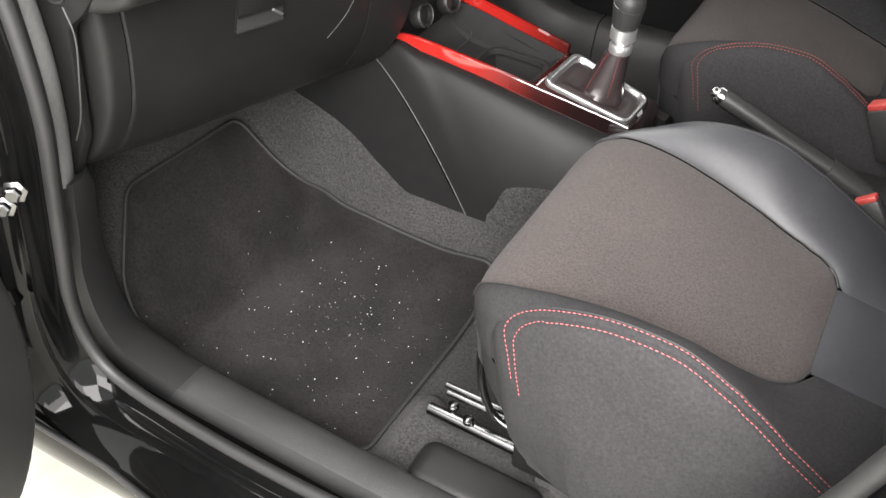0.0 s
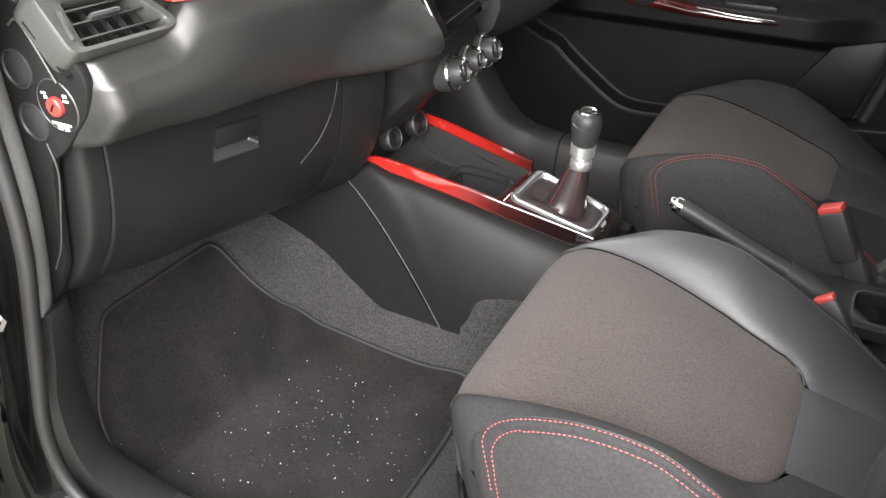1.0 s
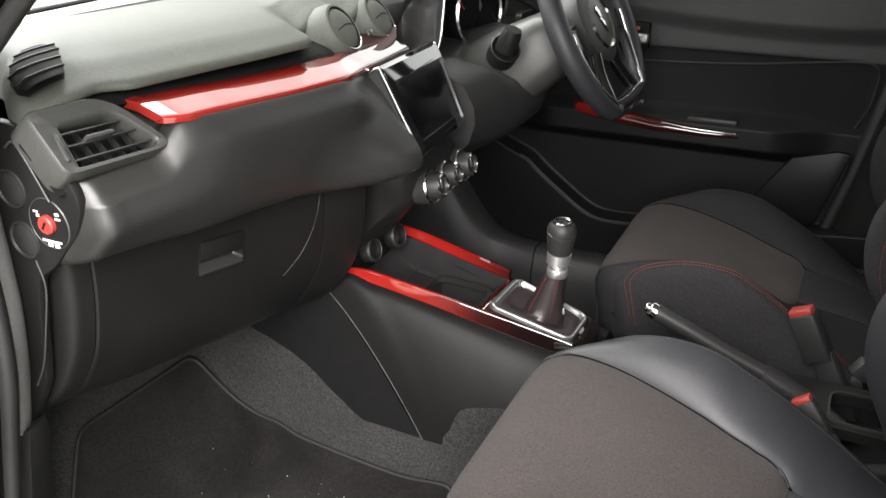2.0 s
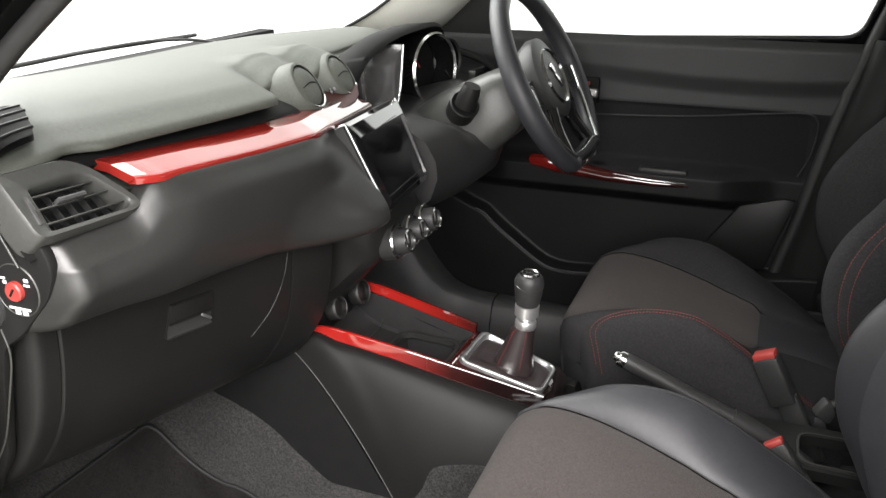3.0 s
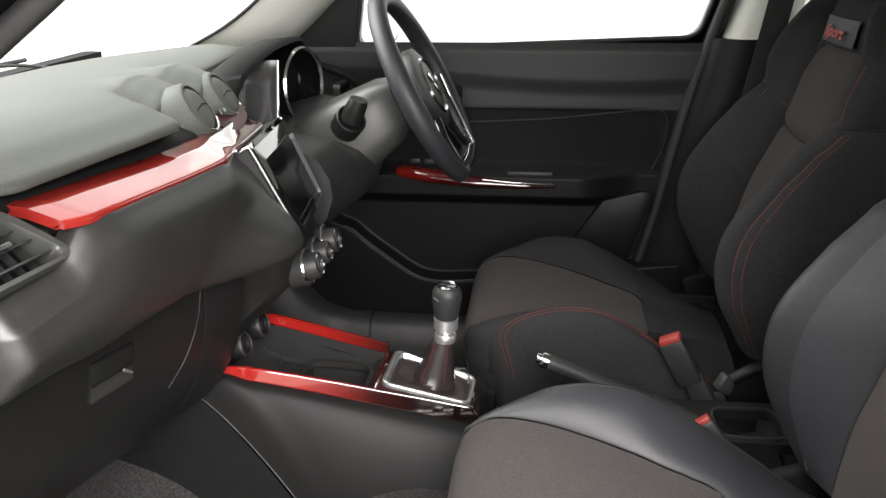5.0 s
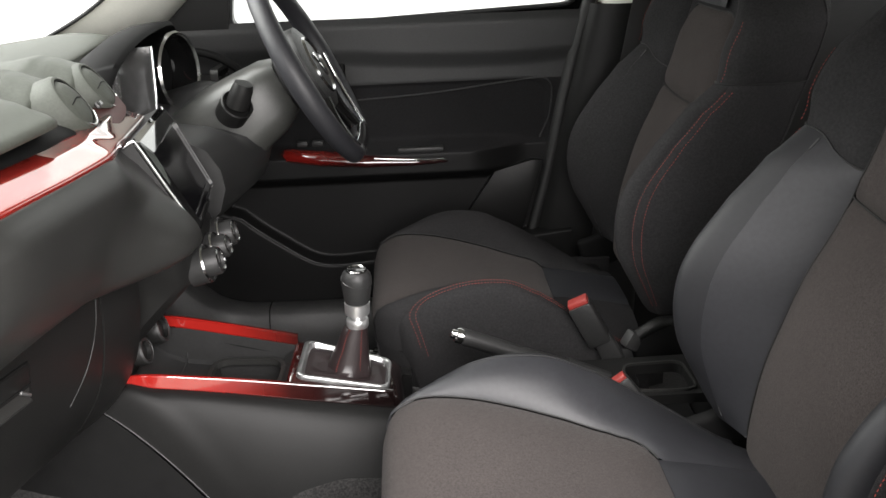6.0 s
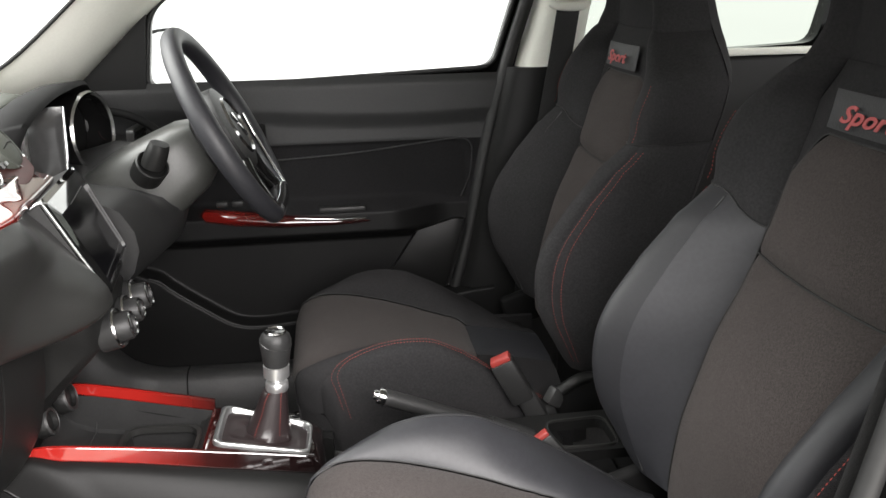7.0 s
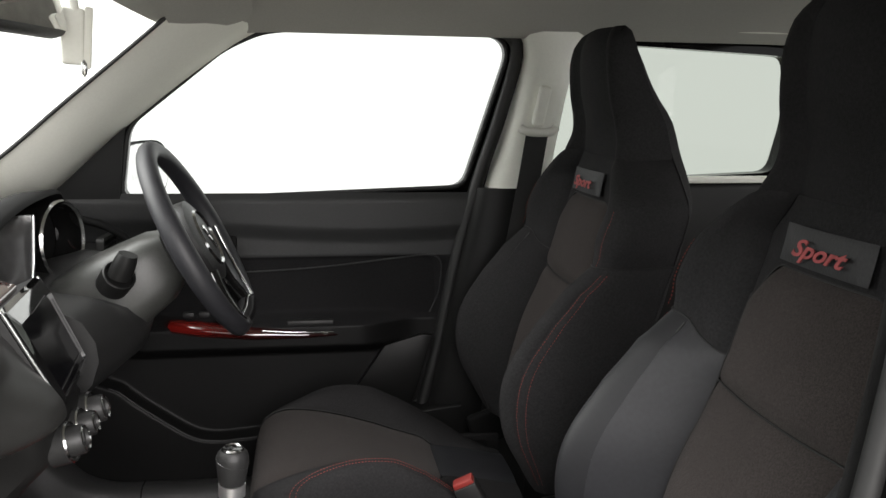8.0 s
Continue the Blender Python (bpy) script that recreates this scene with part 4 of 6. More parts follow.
sweep("face", [(-0.262, 0.729), (-0.248, 0.7302), (-0.2425, 0.727), (-0.2355, 0.717), (-0.2295, 0.701), (-0.2285, 0.682), (-0.2315, 0.657), (-0.238, 0.632), (-0.248, 0.609), (-0.264, 0.589), (-0.286, 0.578), (-0.312, 0.573)], [-0.611, -0.609, -0.606, -0.602, -0.597, -0.59, -0.58] + lin(-0.57, -0.096, 34), up_dx, M_DASH, dash, "dark grey dashboard face", 0.025,
      bulge=lambda y, z: screen_side(y, z) - 0.016 * smooth(-0.44, -0.52, y) * smooth(0.64, 0.69, z), dzz=lambda y, z: strip_dz(y) * smooth(0.62, 0.72, z) - 0.034 * smooth(-0.475, -0.512, y) * smooth(0.66, 0.72, z) + low_z(y) * smooth(0.67, 0.59, z))
LOW = [(-0.312, 0.580), (-0.293, 0.577), (-0.292, 0.56), (-0.297, 0.51), (-0.312, 0.45), (-0.34, 0.4), (-0.372, 0.366), (-0.42, 0.343), (-0.55, 0.325), (-0.66, 0.33)]


def end_dx(y):
    """The lower end block rounds off towards the doorway."""
    return low_dx(y) + float(table([(-0.5945, -0.05), (-0.594, -0.016), (-0.593, -0.01), (-0.5905, -0.005), (-0.587, -0.0015), (-0.582, 0.0), (-0.5, 0.0)], y)[0])


sweep("end_lower", LOW, [-0.5945, -0.594, -0.593, -0.592, -0.59, -0.588, -0.585, -0.582, -0.578, -0.574, -0.57, -0.5645], end_dx, M_DASHSHADE, dash, "dark grey lower dashboard end", 0.02, dz=low_z, sharp=75)
glove = sweep("glovebox", LOW, [-0.5615, -0.561, -0.5595] + lin(-0.556, -0.205, 24), lambda y: low_dx(y) - 0.0025 * smooth(-0.5595, -0.5615, y), M_DASHSHADE, dash, "closed dark grey glovebox lid", 0.02, dz=low_z)
sweep("centre_lower", LOW, lin(-0.2, -0.125, 6), low_dx, M_DASHSHADE, dash, "", 0.02, dz=low_z)
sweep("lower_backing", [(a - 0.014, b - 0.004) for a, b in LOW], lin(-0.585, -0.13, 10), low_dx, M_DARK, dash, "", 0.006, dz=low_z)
LZ = sorted((b, a) for a, b in LOW[2:8])
# light caught by the lid's right edge, drawn as a thin paler tube
tube("lid_edge_light", [(float(table(LZ, p.z - low_z(p.y))[0]) + low_dx(p.y) + 0.0004, p.y, p.z) for p in curve([(0, -0.207, 0.572), (0, -0.211, 0.555), (0, -0.222, 0.515), (0, -0.244, 0.475), (0, -0.276, 0.446)], 6)], 0.0006, M_PLASTIC, glove, "fine paler line for the light on the lid edge", sides=6)
# latch: a recess under a flush pull
ty, tz = Vector((0.153, 1, -0.105)).normalized(), Vector((0.1, 0, 1)).normalized()
tn = ty.cross(tz).normalized()
LT = Matrix.Translation((-0.3085, -0.39, 0.532)) @ Matrix((tn, ty, tn.cross(ty))).transposed().to_4x4()
lo = cut_corners([(-0.039, -0.0215), (0.036, -0.024), (0.037, 0.0215), (-0.034, 0.0215)], 0.003, 3)
li = [(a * 0.97, b * 0.94) for a, b in lo]
latch = frame_slab("latch_frame", lo, li, 0.0025, M_DASHSHADE, glove, "dark latch surround", plane="yz", at=-0.0005)
latch.matrix_world = LT
slab("latch_recess", li, 0.001, M_DARK, latch, plane="yz", at=0.0)
part("latch_pull", box_bm((0.004, 0.068, 0.0225), pose(0.0005, 0.0005, 0.0085), 0.001, 2), M_DASHSHADE, latch, "black latch pull")
loft("latch_floor", [[(0.0012, y, -0.002), (0.0012, y, -0.0165), (0.003, y, -0.0205), (0.0042, y, -0.0205), (0.0038, y, -0.0225), (0.0, y, -0.0225)] for y in lin(-0.036, 0.034, 6)], M_DASH, latch, "", sharp=60)
box("latch_gap", (0.0022, 0.0, -0.0036), (0.002, 0.068, 0.003), M_DARK, latch, "", 0, 1)
# glint at the right of the ledge, added as a small silver block
part("latch_glint", box_bm((0.005, 0.02, 0.004), pose(0.0025, 0.024, -0.0095, -32, 0, 0), 0.0016, 2), M_SILVER, latch, "silver block added as the glint on the latch ledge")

# end cap towards the doorway
cap = slab("end_cap", cut_corners([(-0.6, 0.735), (-0.40, 0.752), (-0.35, 0.752), (-0.32, 0.748), (-0.29, 0.71), (-0.277, 0.703), (-0.268, 0.68), (-0.28, 0.65), (-0.322, 0.606), (-0.352, 0.585), (-0.38, 0.45), (-0.43, 0.37), (-0.6, 0.36)], 0.01, 3), 0.012, M_DASHSHADE, dash, "dark grey dashboard end cap", 0.003, at=-0.613)
tube("cap_line", curve([(-0.352, -0.6155, 0.728), (-0.339, -0.6155, 0.735), (-0.325, -0.6155, 0.716), (-0.306, -0.6155, 0.68)], 5), 0.0013, M_SATINDASH, cap, "raised edge line")
tube("cap_seam", curve([(-0.348, -0.6135, 0.609), (-0.343, -0.6135, 0.578), (-0.359, -0.6135, 0.524), (-0.375, -0.6135, 0.479), (-0.396, -0.6135, 0.444)], 5), 0.0011, M_SATINDASH, cap, "fine edge line")
AB = axis_pose((-0.316, -0.612, 0.655), (0, -1, 0))
sw = lathe("airbag_switch", [(0.0, 0.0), (0.026, 0.0), (0.026, 0.0015), (0.0, 0.002)], AB, M_DASHSHADE, dash, "black passenger airbag switch", n=28)
ring("switch_rim", [(0.0255, 0.001), (0.0262, 0.0022), (0.027, 0.001), (0.0262, 0.0)], AB, M_SATINDASH, sw, "fine grey rim", n=32)
lathe("switch_dial", [(0.0, 0.0), (0.0098, 0.0), (0.0098, 0.0045), (0.0085, 0.006), (0.0, 0.006)], axis_pose((-0.316, -0.6135, 0.655), (0, -1, 0)), M_RED, sw, "red switch dial", n=24)
box("switch_slot", (-0.316, -0.62, 0.655), (0.002, 0.001, 0.009), M_DARK, sw, "", 0, 1, (0, 35, 0))
for dx, dz, w, h in ((-0.015, 0.014, 0.006, 0.002), (-0.013, 0.01, 0.004, 0.003), (0.014, 0.015, 0.005, 0.003), (0.014, 0.01, 0.007, 0.002), (0.0, -0.0155, 0.026, 0.002), (-0.003, -0.0195, 0.006, 0.004), (0.006, -0.0195, 0.006, 0.004)):
    box("switch_print", (-0.316 + dx, -0.6142, 0.652 + dz), (w, 0.0006, h), M_WHITE, sw, "white printed marks", 0, 1)
for dx, dz in ((-0.045, 0.032), (-0.042, -0.022)):
    lathe("blanking_plug", [(0.0, 0.0015), (0.014, 0.0015), (0.017, 0.0), (0.018, 0.002), (0.02, 0.002), (0.0205, 0.0)], axis_pose((-0.316 + dx, -0.613, 0.652 + dz), (0, -1, 0)), M_PLASTIC, cap, n=24)


# side vent
def side_vent(m, parent):
    """A bezel with a rounded outline, slats behind it and a thumb wheel."""
    outer = cut_corners([(-0.066, -0.026), (0.055, -0.0345), (0.064, -0.027), (0.036, 0.024), (0.014, 0.041), (-0.064, 0.045)], 0.012, 5)
    inner = cut_corners([(-0.048, -0.021), (0.045, -0.0285), (0.052, -0.022), (0.029, 0.0155), (0.018, 0.0205), (-0.040, 0.0235)], 0.006, 5)
    mid = [(a + (c - a) * 0.12, b + (e - b) * 0.12) for (a, b), (c, e) in zip(outer, inner)]
    near = [(a + (c - a) * 0.8, b + (e - b) * 0.8) for (a, b), (c, e) in zip(outer, inner)]
    at = lambda pts, x: [(x, a, b) for a, b in pts]  # noqa: E731
    v = rim_loft("side_vent", [at(outer, -0.03), at(outer, 0.002), at(mid, 0.0055), at(near, 0.0045), at(inner, 0.001), at(inner, -0.022)], M_SATINDASH, parent, "grey air vent with dark slats", 50)
    part("duct", box_bm((0.002, 0.13, 0.06), pose(-0.024, 0, -0.002), 0, 1), M_DARK, v)
    for a, b, z in ((-0.041, 0.031, 0.0145), (-0.045, 0.041, 0.001), (-0.048, 0.05, -0.0145)):
        part("slat", box_bm((0.014, b - a, 0.0017), pose(-0.006, (a + b) / 2, z, -4, 18, 0), 0.0007, 1), M_SATINDASH, v)
    for y in lin(-0.03, 0.036, 5):
        box("fin", (-0.016, y, -0.003), (0.008, 0.0013, 0.044), M_PLASTIC, v, "", 0, 1)
    box("adjuster", (0.001, -0.006, 0.0015), (0.012, 0.034, 0.0052), M_SATIN, v, "grey adjuster tab", 0.0022, 2, (-4, 0, 0))
    box("wheel_panel", (-0.0015, -0.0495, 0.0015), (0.008, 0.014, 0.045), M_SATINDASH, v, "grey panel beside the slats", 0.002, 2, (-9, 0, 0))
    box("vent_wheel", (0.003, -0.0515, 0.001), (0.008, 0.005, 0.03), M_SATIN, v, "satin thumb wheel", 0.002, 2, (-9, 0, 0))
    v.matrix_world = m
    return v


side_vent(Matrix.Translation((-0.2865, -0.556, 0.7305)) @ pose(0, 0, 0, 0, -40.5, 0), dash)
# demister grille on the top


def pad_z(x, y):
    return float(table(PADZ, x)[0]) + top_dz(y)


GR = [(-0.416, -0.578, -0.552), (-0.402, -0.587, -0.534), (-0.382, -0.594, -0.532), (-0.36, -0.599, -0.536), (-0.339, -0.601, -0.544), (-0.324, -0.598, -0.556)]
gv = [(x, y * float(table(TAPER, x)[0]), pad_z(x, y) + 0.0016) for x, ya, yb in GR for y in lin(ya, yb, 8)]
dg = finish("demister_grille", gv + [(x, y, z - 0.006) for x, y, z in gv], grid_faces(6, 8) + grid_faces(6, 8, start=48), M_DARK, dash, "black demister grille")
for x, ya, yb in GR[1:5]:
    tube("grille_bar", [(x, y * float(table(TAPER, x)[0]), pad_z(x, y) + 0.0018) for y in lin(ya, yb, 6)], 0.0017, M_DASHSHADE, dg, sides=6)

# two round centre vents
for y in VENTS:
    P = axis_pose((-0.316 - 0.09 * y, y, 0.7535 - 0.03 * y), (0.83, 0.1, 0.55)) @ Matrix.Scale(0.97, 4)
    cv = lathe("centre_vent", [(0.0, -0.075), (0.066, -0.075), (0.056, -0.05), (0.0485, -0.03), (0.044, -0.014), (0.0412, -0.004), (0.038, 0.0005), (0.0345, 0.0015), (0.0338, 0.0), (0.033, -0.006), (0.0, -0.008)], P, M_DASHTOPLIT, dash, "round grey centre air vent", n=40)
    lathe("vent_flap", [(0.0, 0.005), (0.012, 0.0046), (0.021, 0.0036), (0.028, 0.0015), (0.0318, -0.0015), (0.0, -0.004)], P, M_DASHTOPLIT, cv, "closed round flap", n=36)
    low = P.to_3x3().inverted() @ Vector((0, 0, -1))
    a0 = math.atan2(low.y, low.x)
    tube("chrome_arc", [P @ Vector((0.0362 * math.cos(a), 0.0362 * math.sin(a), 0.0012)) for a in lin(a0 - 0.6, a0 + 0.9, 20)], 0.0014, M_CHROME, cv, "silver lower arc")
    ring("vent_gap", [(0.0318, 0.0), (0.0342, 0.0005), (0.034, -0.003)], P, M_DARK, cv, n=36)
    tube("flap_grip", [P @ (Matrix.Rotation(a0 + math.pi / 2, 4, "Z") @ Vector((0.024 * u, 0.003 - 0.004 * abs(u), 0.0054 - 0.003 * u * u))) for u in lin(-1, 1, 8)], 0.0009, M_DARK, cv)
hz = box("hazard_button", (-0.304, -0.02, 0.738), (0.008, 0.01, 0.01), M_DASH, dash, "grey hazard light button", 0.004, 2, (0, -35, 0))
box("button_mark", (-0.2998, -0.02, 0.7415), (0.002, 0.005, 0.005), M_SILVER, hz, "", 0, 1, (0, -35, 0))

# touch screen unit
SC = pose(-0.2155, 0.002, 0.6435, 0, -24.5, 7.5)


def sbox(name, c, size, material, parent, label="", bevel=0.002):
    return part(name, box_bm(size, SC @ Matrix.Translation(c), bevel, 2), material, parent, label)


info = thing("touch_screen", "black touch-screen unit with thin chrome side edges", "touch screen")
TS_O = cut_corners([(-0.1, -0.067), (0.107, -0.073), (0.124, 0.070), (-0.109, 0.077)], 0.007, 4)
TS_M = cut_corners([(-0.096, -0.063), (0.103, -0.069), (0.119, 0.064), (-0.104, 0.071)], 0.006, 4)
TS_I = cut_corners([(-0.088, -0.056), (0.095, -0.061), (0.108, 0.043), (-0.094, 0.050)], 0.004, 4)
at = lambda pts, x: [SC @ Vector((x, a, b)) for a, b in pts]  # noqa: E731
rim_loft("casing", [at(TS_O, -0.05), at(TS_O, -0.008)], M_PLASTIC, info, "black plastic casing", 50)
rim_loft("bezel", [at(TS_O, -0.008), at(TS_M, -0.001), [SC @ Vector((0.0035 if b > 0 else 0.0025, a, b)) for a, b in TS_I], at(TS_I, -0.0005)], M_PIANO, info, "gloss black bevelled frame", 14)
finish("display", at(TS_I, 0.0) + at(TS_I, -0.006), [list(range(len(TS_I))), list(range(len(TS_I), 2 * len(TS_I)))] + grid_faces(2, len(TS_I), True), M_SCREEN, info, "dark switched-off display")
for y0, z0, y1, z1 in ((-0.08, -0.046, 0.087, -0.05), (0.087, -0.05, 0.098, 0.034)):
    tube("display_edge", [SC @ Vector((0.0012, y0, z0)), SC @ Vector((0.0012, y1, z1))], 0.0006, M_SATIN, info, sides=6)
tube("chrome_edge", [SC @ Vector(p) for p in curve([(-0.02, -0.109, 0.075), (-0.0065, -0.108, 0.0755), (-0.0045, -0.1068, 0.068), (-0.0045, -0.103, 0.003), (-0.0045, -0.0985, -0.058), (-0.014, -0.098, -0.069)], 5)], 0.0019, M_CHROME, info, "chrome side edge")
tube("chrome_edge", [SC @ Vector(p) for p in curve([(-0.006, 0.122, 0.068), (-0.0045, 0.1215, 0.061), (-0.0045, 0.114, -0.002), (-0.0045, 0.1065, -0.06), (-0.012, 0.106, -0.072)], 5)], 0.0016, M_CHROME, info, "chrome side edge")
sbox("key_strip", (0.0026, 0.02, 0.047), (0.002, 0.1, 0.0013), M_SILL, info, "thin key strip", 0.0004)

# centre fascia below the screen
stack = []
for z, x, w in [(0.705, -0.30, 0.1), (0.69, -0.28, 0.112), (0.64, -0.25, 0.108), (0.585, -0.222, 0.105), (0.55, -0.2, 0.102), (0.50, -0.205, 0.095), (0.46, -0.245, 0.095), (0.42, -0.285, 0.095), (0.38, -0.315, 0.1), (0.3, -0.33, 0.1)]:
    w -= 0.02
    stack.append([(x - 0.1, -w - 0.012, z), (x - 0.02, -w - 0.006, z), (x - 0.004, -w + 0.012, z), (x, -w * 0.5, z), (x, w * 0.5, z), (x - 0.004, w - 0.012, z), (x - 0.02, w + 0.006, z), (x - 0.1, w + 0.012, z)])
loft("centre_fascia", stack, M_DASHSHADE, dash, "dark grey centre fascia", sharp=50)
for k, y in enumerate((-0.04, 0.015, 0.07)):
    P = axis_pose((-0.204, y, 0.515), (0.97, 0, 0.22))
    r = 0.0275 if k != 1 else 0.025
    d = lathe("climate_dial", [(0.0, -0.01), (r, -0.01), (r, 0.013), (r - 0.003, 0.015), (r - 0.006, 0.015), (r - 0.006, 0.012), (0.0, 0.012)], P, M_PLASTIC, dash, "black climate dial with chrome ring", n=36)
    ring("outer_ring", [(r - 0.003, 0.0155), (r - 0.0015, 0.0172), (r, 0.0148), (r - 0.0015, 0.013)], P, M_CHROME, d, "chrome outer ring", n=36)
    lathe("dial_knob", [(0.0, 0.0), (r - 0.007, 0.0), (r - 0.008, 0.03), (r - 0.011, 0.034), (r - 0.014, 0.034), (r - 0.016, 0.03), (0.0, 0.03)], P, M_PLASTIC, d, "black dial knob", n=36)
    ring("dial_ring", [(r - 0.0145, 0.0335), (r - 0.012, 0.0352), (r - 0.0095, 0.034), (r - 0.012, 0.032)], P, M_CHROME, d, "chrome inner ring", n=36)
    part("dial_mark", box_bm((0.003, 0.016, 0.002), P @ Matrix.Translation((0.0, 0.004, 0.031)), 0.0005, 1), M_SILVER, d)
for (x, y, z, r) in ((-0.306, -0.055, 0.392, 0.02), (-0.305, 0.025, 0.386, 0.022)):
    P = axis_pose((x, y, z), (0.96, 0, 0.25))
    s = lathe("power_socket", [(0.0, 0.0), (r, 0.0), (r, 0.014), (r - 0.003, 0.018), (r - 0.006, 0.018), (r - 0.007, 0.012), (0.0, 0.012)], P, M_DASHSHADE, dash, "black power socket cover", n=28)
    ring("socket_rim", [(r - 0.003, 0.017), (r - 0.0015, 0.019), (r, 0.016)], P, M_PLASTIC, s, n=28)

# instrument binnacle
def arch(u, grow, lift):
    """Outline of the instrument hood from its inner foot over to the outer one."""
    a = math.pi * (1 - u)
    c, q = math.cos(a), math.sin(a)
    return 0.325 + (0.188 + grow) * math.copysign(abs(c) ** 0.72, c), 0.69 + (0.092 + grow + lift + 0.008 * smooth(0.2, 0.75, u)) * abs(q) ** 0.5


hood = []
for u in lin(0, 1, 48):
    w = math.sin(math.pi * u) ** 0.6
    yo, zo = arch(u, 0.013, -0.004)
    yi, zi = arch(u, -0.004, 0.0)
    yb, zb = arch(u, 0.012, -0.02)
    hood.append([(-0.42, yb, zb - 0.02), (-0.372, yo, zo - 0.005), (-0.354 + 0.035 * w, yo, zo), (-0.349 + 0.035 * w, (yo + yi) / 2, (zo + zi) / 2 - 0.001), (-0.362 + 0.035 * w, yi, zi), (-0.375, yi, zi - 0.008), (-0.42, yi, zi - 0.04)])
loft("binnacle_hood", hood, M_DARK, dash, "black instrument hood", sharp=70)
cup = []
for z in lin(0.672, 0.776, 16):
    f = (z - 0.672) / 0.104
    yl = float(table([(0.672, 0.15), (0.694, 0.143), (0.731, 0.14), (0.75, 0.15), (0.765, 0.19), (0.776, 0.214)], z)[0])
    yr = 0.196 + 0.031 * f ** 0.6
    cup.append([(-0.336 + 0.037 * k ** 2.4, yl + (yr - yl) * k, z) for k in lin(0, 1, 9)] + [(-0.299, yr + 0.006, z), (-0.36, yr + 0.004, z), (-0.36, yl, z)])
loft("binnacle_side", cup, M_SATIN, dash, "satin grey binnacle side", sharp=60)
tube("binnacle_chrome", [(-0.2975, 0.199 + 0.031 * ((z - 0.672) / 0.104) ** 0.6, z) for z in lin(0.675, 0.776, 12)], 0.0026, M_CHROME, dash, "vertical chrome strip")
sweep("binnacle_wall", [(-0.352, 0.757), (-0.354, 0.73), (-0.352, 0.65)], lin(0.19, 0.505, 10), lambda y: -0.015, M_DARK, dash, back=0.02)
for y, rr in ((0.388, 0.0675), (0.5, 0.045)):
    P = axis_pose((-0.311 - 0.16 * (y - 0.388), y, 0.7105), (0.95, -0.25, 0.03))
    g = lathe("gauge_pod", [(rr - 0.005, -0.05), (rr - 0.001, -0.05), (rr, 0.01), (rr - 0.002, 0.013), (rr - 0.005, 0.01), (rr - 0.008, -0.04), (0.0, -0.041)], P, M_PIANO, dash, "round instrument pod", n=44)
    ring("gauge_rim", [(rr - 0.0045, 0.011), (rr - 0.001, 0.0148), (rr + 0.002, 0.011), (rr - 0.001, 0.0075)], P, M_CHROME if y < 0.4 else M_PLASTIC, g, "thin round rim", n=44)
    lathe("gauge_face", [(0.0, -0.039), (rr - 0.009, -0.039), (rr - 0.009, -0.037), (0.0, -0.037)], P, M_DARK, g, "dark dial face", n=32)
    part("needle", box_bm((0.0022, 0.034, 0.0015), P @ pose(0, 0.012, -0.035, 0, 0, 40), 0, 1), M_RED, g, "red needle")
# driver's vent and lower panels
dv = frame_slab("driver_vent", cut_corners([(0.515, 0.625), (0.63, 0.62), (0.63, 0.685), (0.515, 0.69)], 0.01, 3), cut_corners([(0.522, 0.632), (0.622, 0.627), (0.622, 0.678), (0.522, 0.683)], 0.008, 3), 0.014, M_DASH, dash, "dark driver's air vent", plane="yz", at=-0.278)
for k in range(4):
    box("slat", (-0.272, 0.572, 0.639 + 0.011 * k), (0.016, 0.1, 0.003), M_DASHSHADE, dv, "", 0.001, 1, (0, 20, 0))
tube("dash_end_edge", curve([(-0.36, 0.585, 0.722), (-0.318, 0.582, 0.716), (-0.28, 0.58, 0.706), (-0.246, 0.58, 0.686), (-0.226, 0.58, 0.664)], 5), 0.008, M_DARK, dash, "dark rounded dashboard end")
kn = []
for y in lin(0.112, 0.63, 44):
    g = 0.045 * math.exp(-((y - 0.32) / 0.15) ** 2)
    h = 0.03 * math.exp(-((y - 0.4) / 0.07) ** 2) - 0.02 * smooth(0.2, 0.26, y) * smooth(0.4, 0.33, y)
    kn.append([(-0.36, y, 0.665), (-0.285 + 0.4 * g, y, 0.66 + h), (-0.242 + 0.8 * g, y, 0.652 + h), (-0.214 + g, y, 0.636 + h), (-0.196 + g, y, 0.605 + 0.5 * h), (-0.193 + g, y, 0.575), (-0.205 + g, y, 0.54), (-0.24 + 0.8 * g, y, 0.503), (-0.30 + 0.5 * g, y, 0.468), (-0.37, y, 0.445), (-0.5, y, 0.44), (-0.5, y, 0.6)])
loft("knee_panel", kn, M_PLASTIC, dash, "dark grey driver's knee panel", sharp=70)

# ==== steering wheel ====
wheel = thing("steering_wheel", "black leather flat-bottomed steering wheel with silver details", "steering wheel")
WM = Matrix.Translation((-0.064, 0.345, 0.713)) @ pose(0, 0, 0, 0, 63, 0)  # local z: wheel axis to the driver; local -x: up


def wheel_pt(a, r=0.172, z=0.0):
    # a = 0 at the top; flattened at the bottom
    u, v = r * math.cos(a), r * math.sin(a)
    if u < -0.146:
        u = -0.146 + (u + 0.146) * 0.25
    return WM @ Vector((-u, v, z))


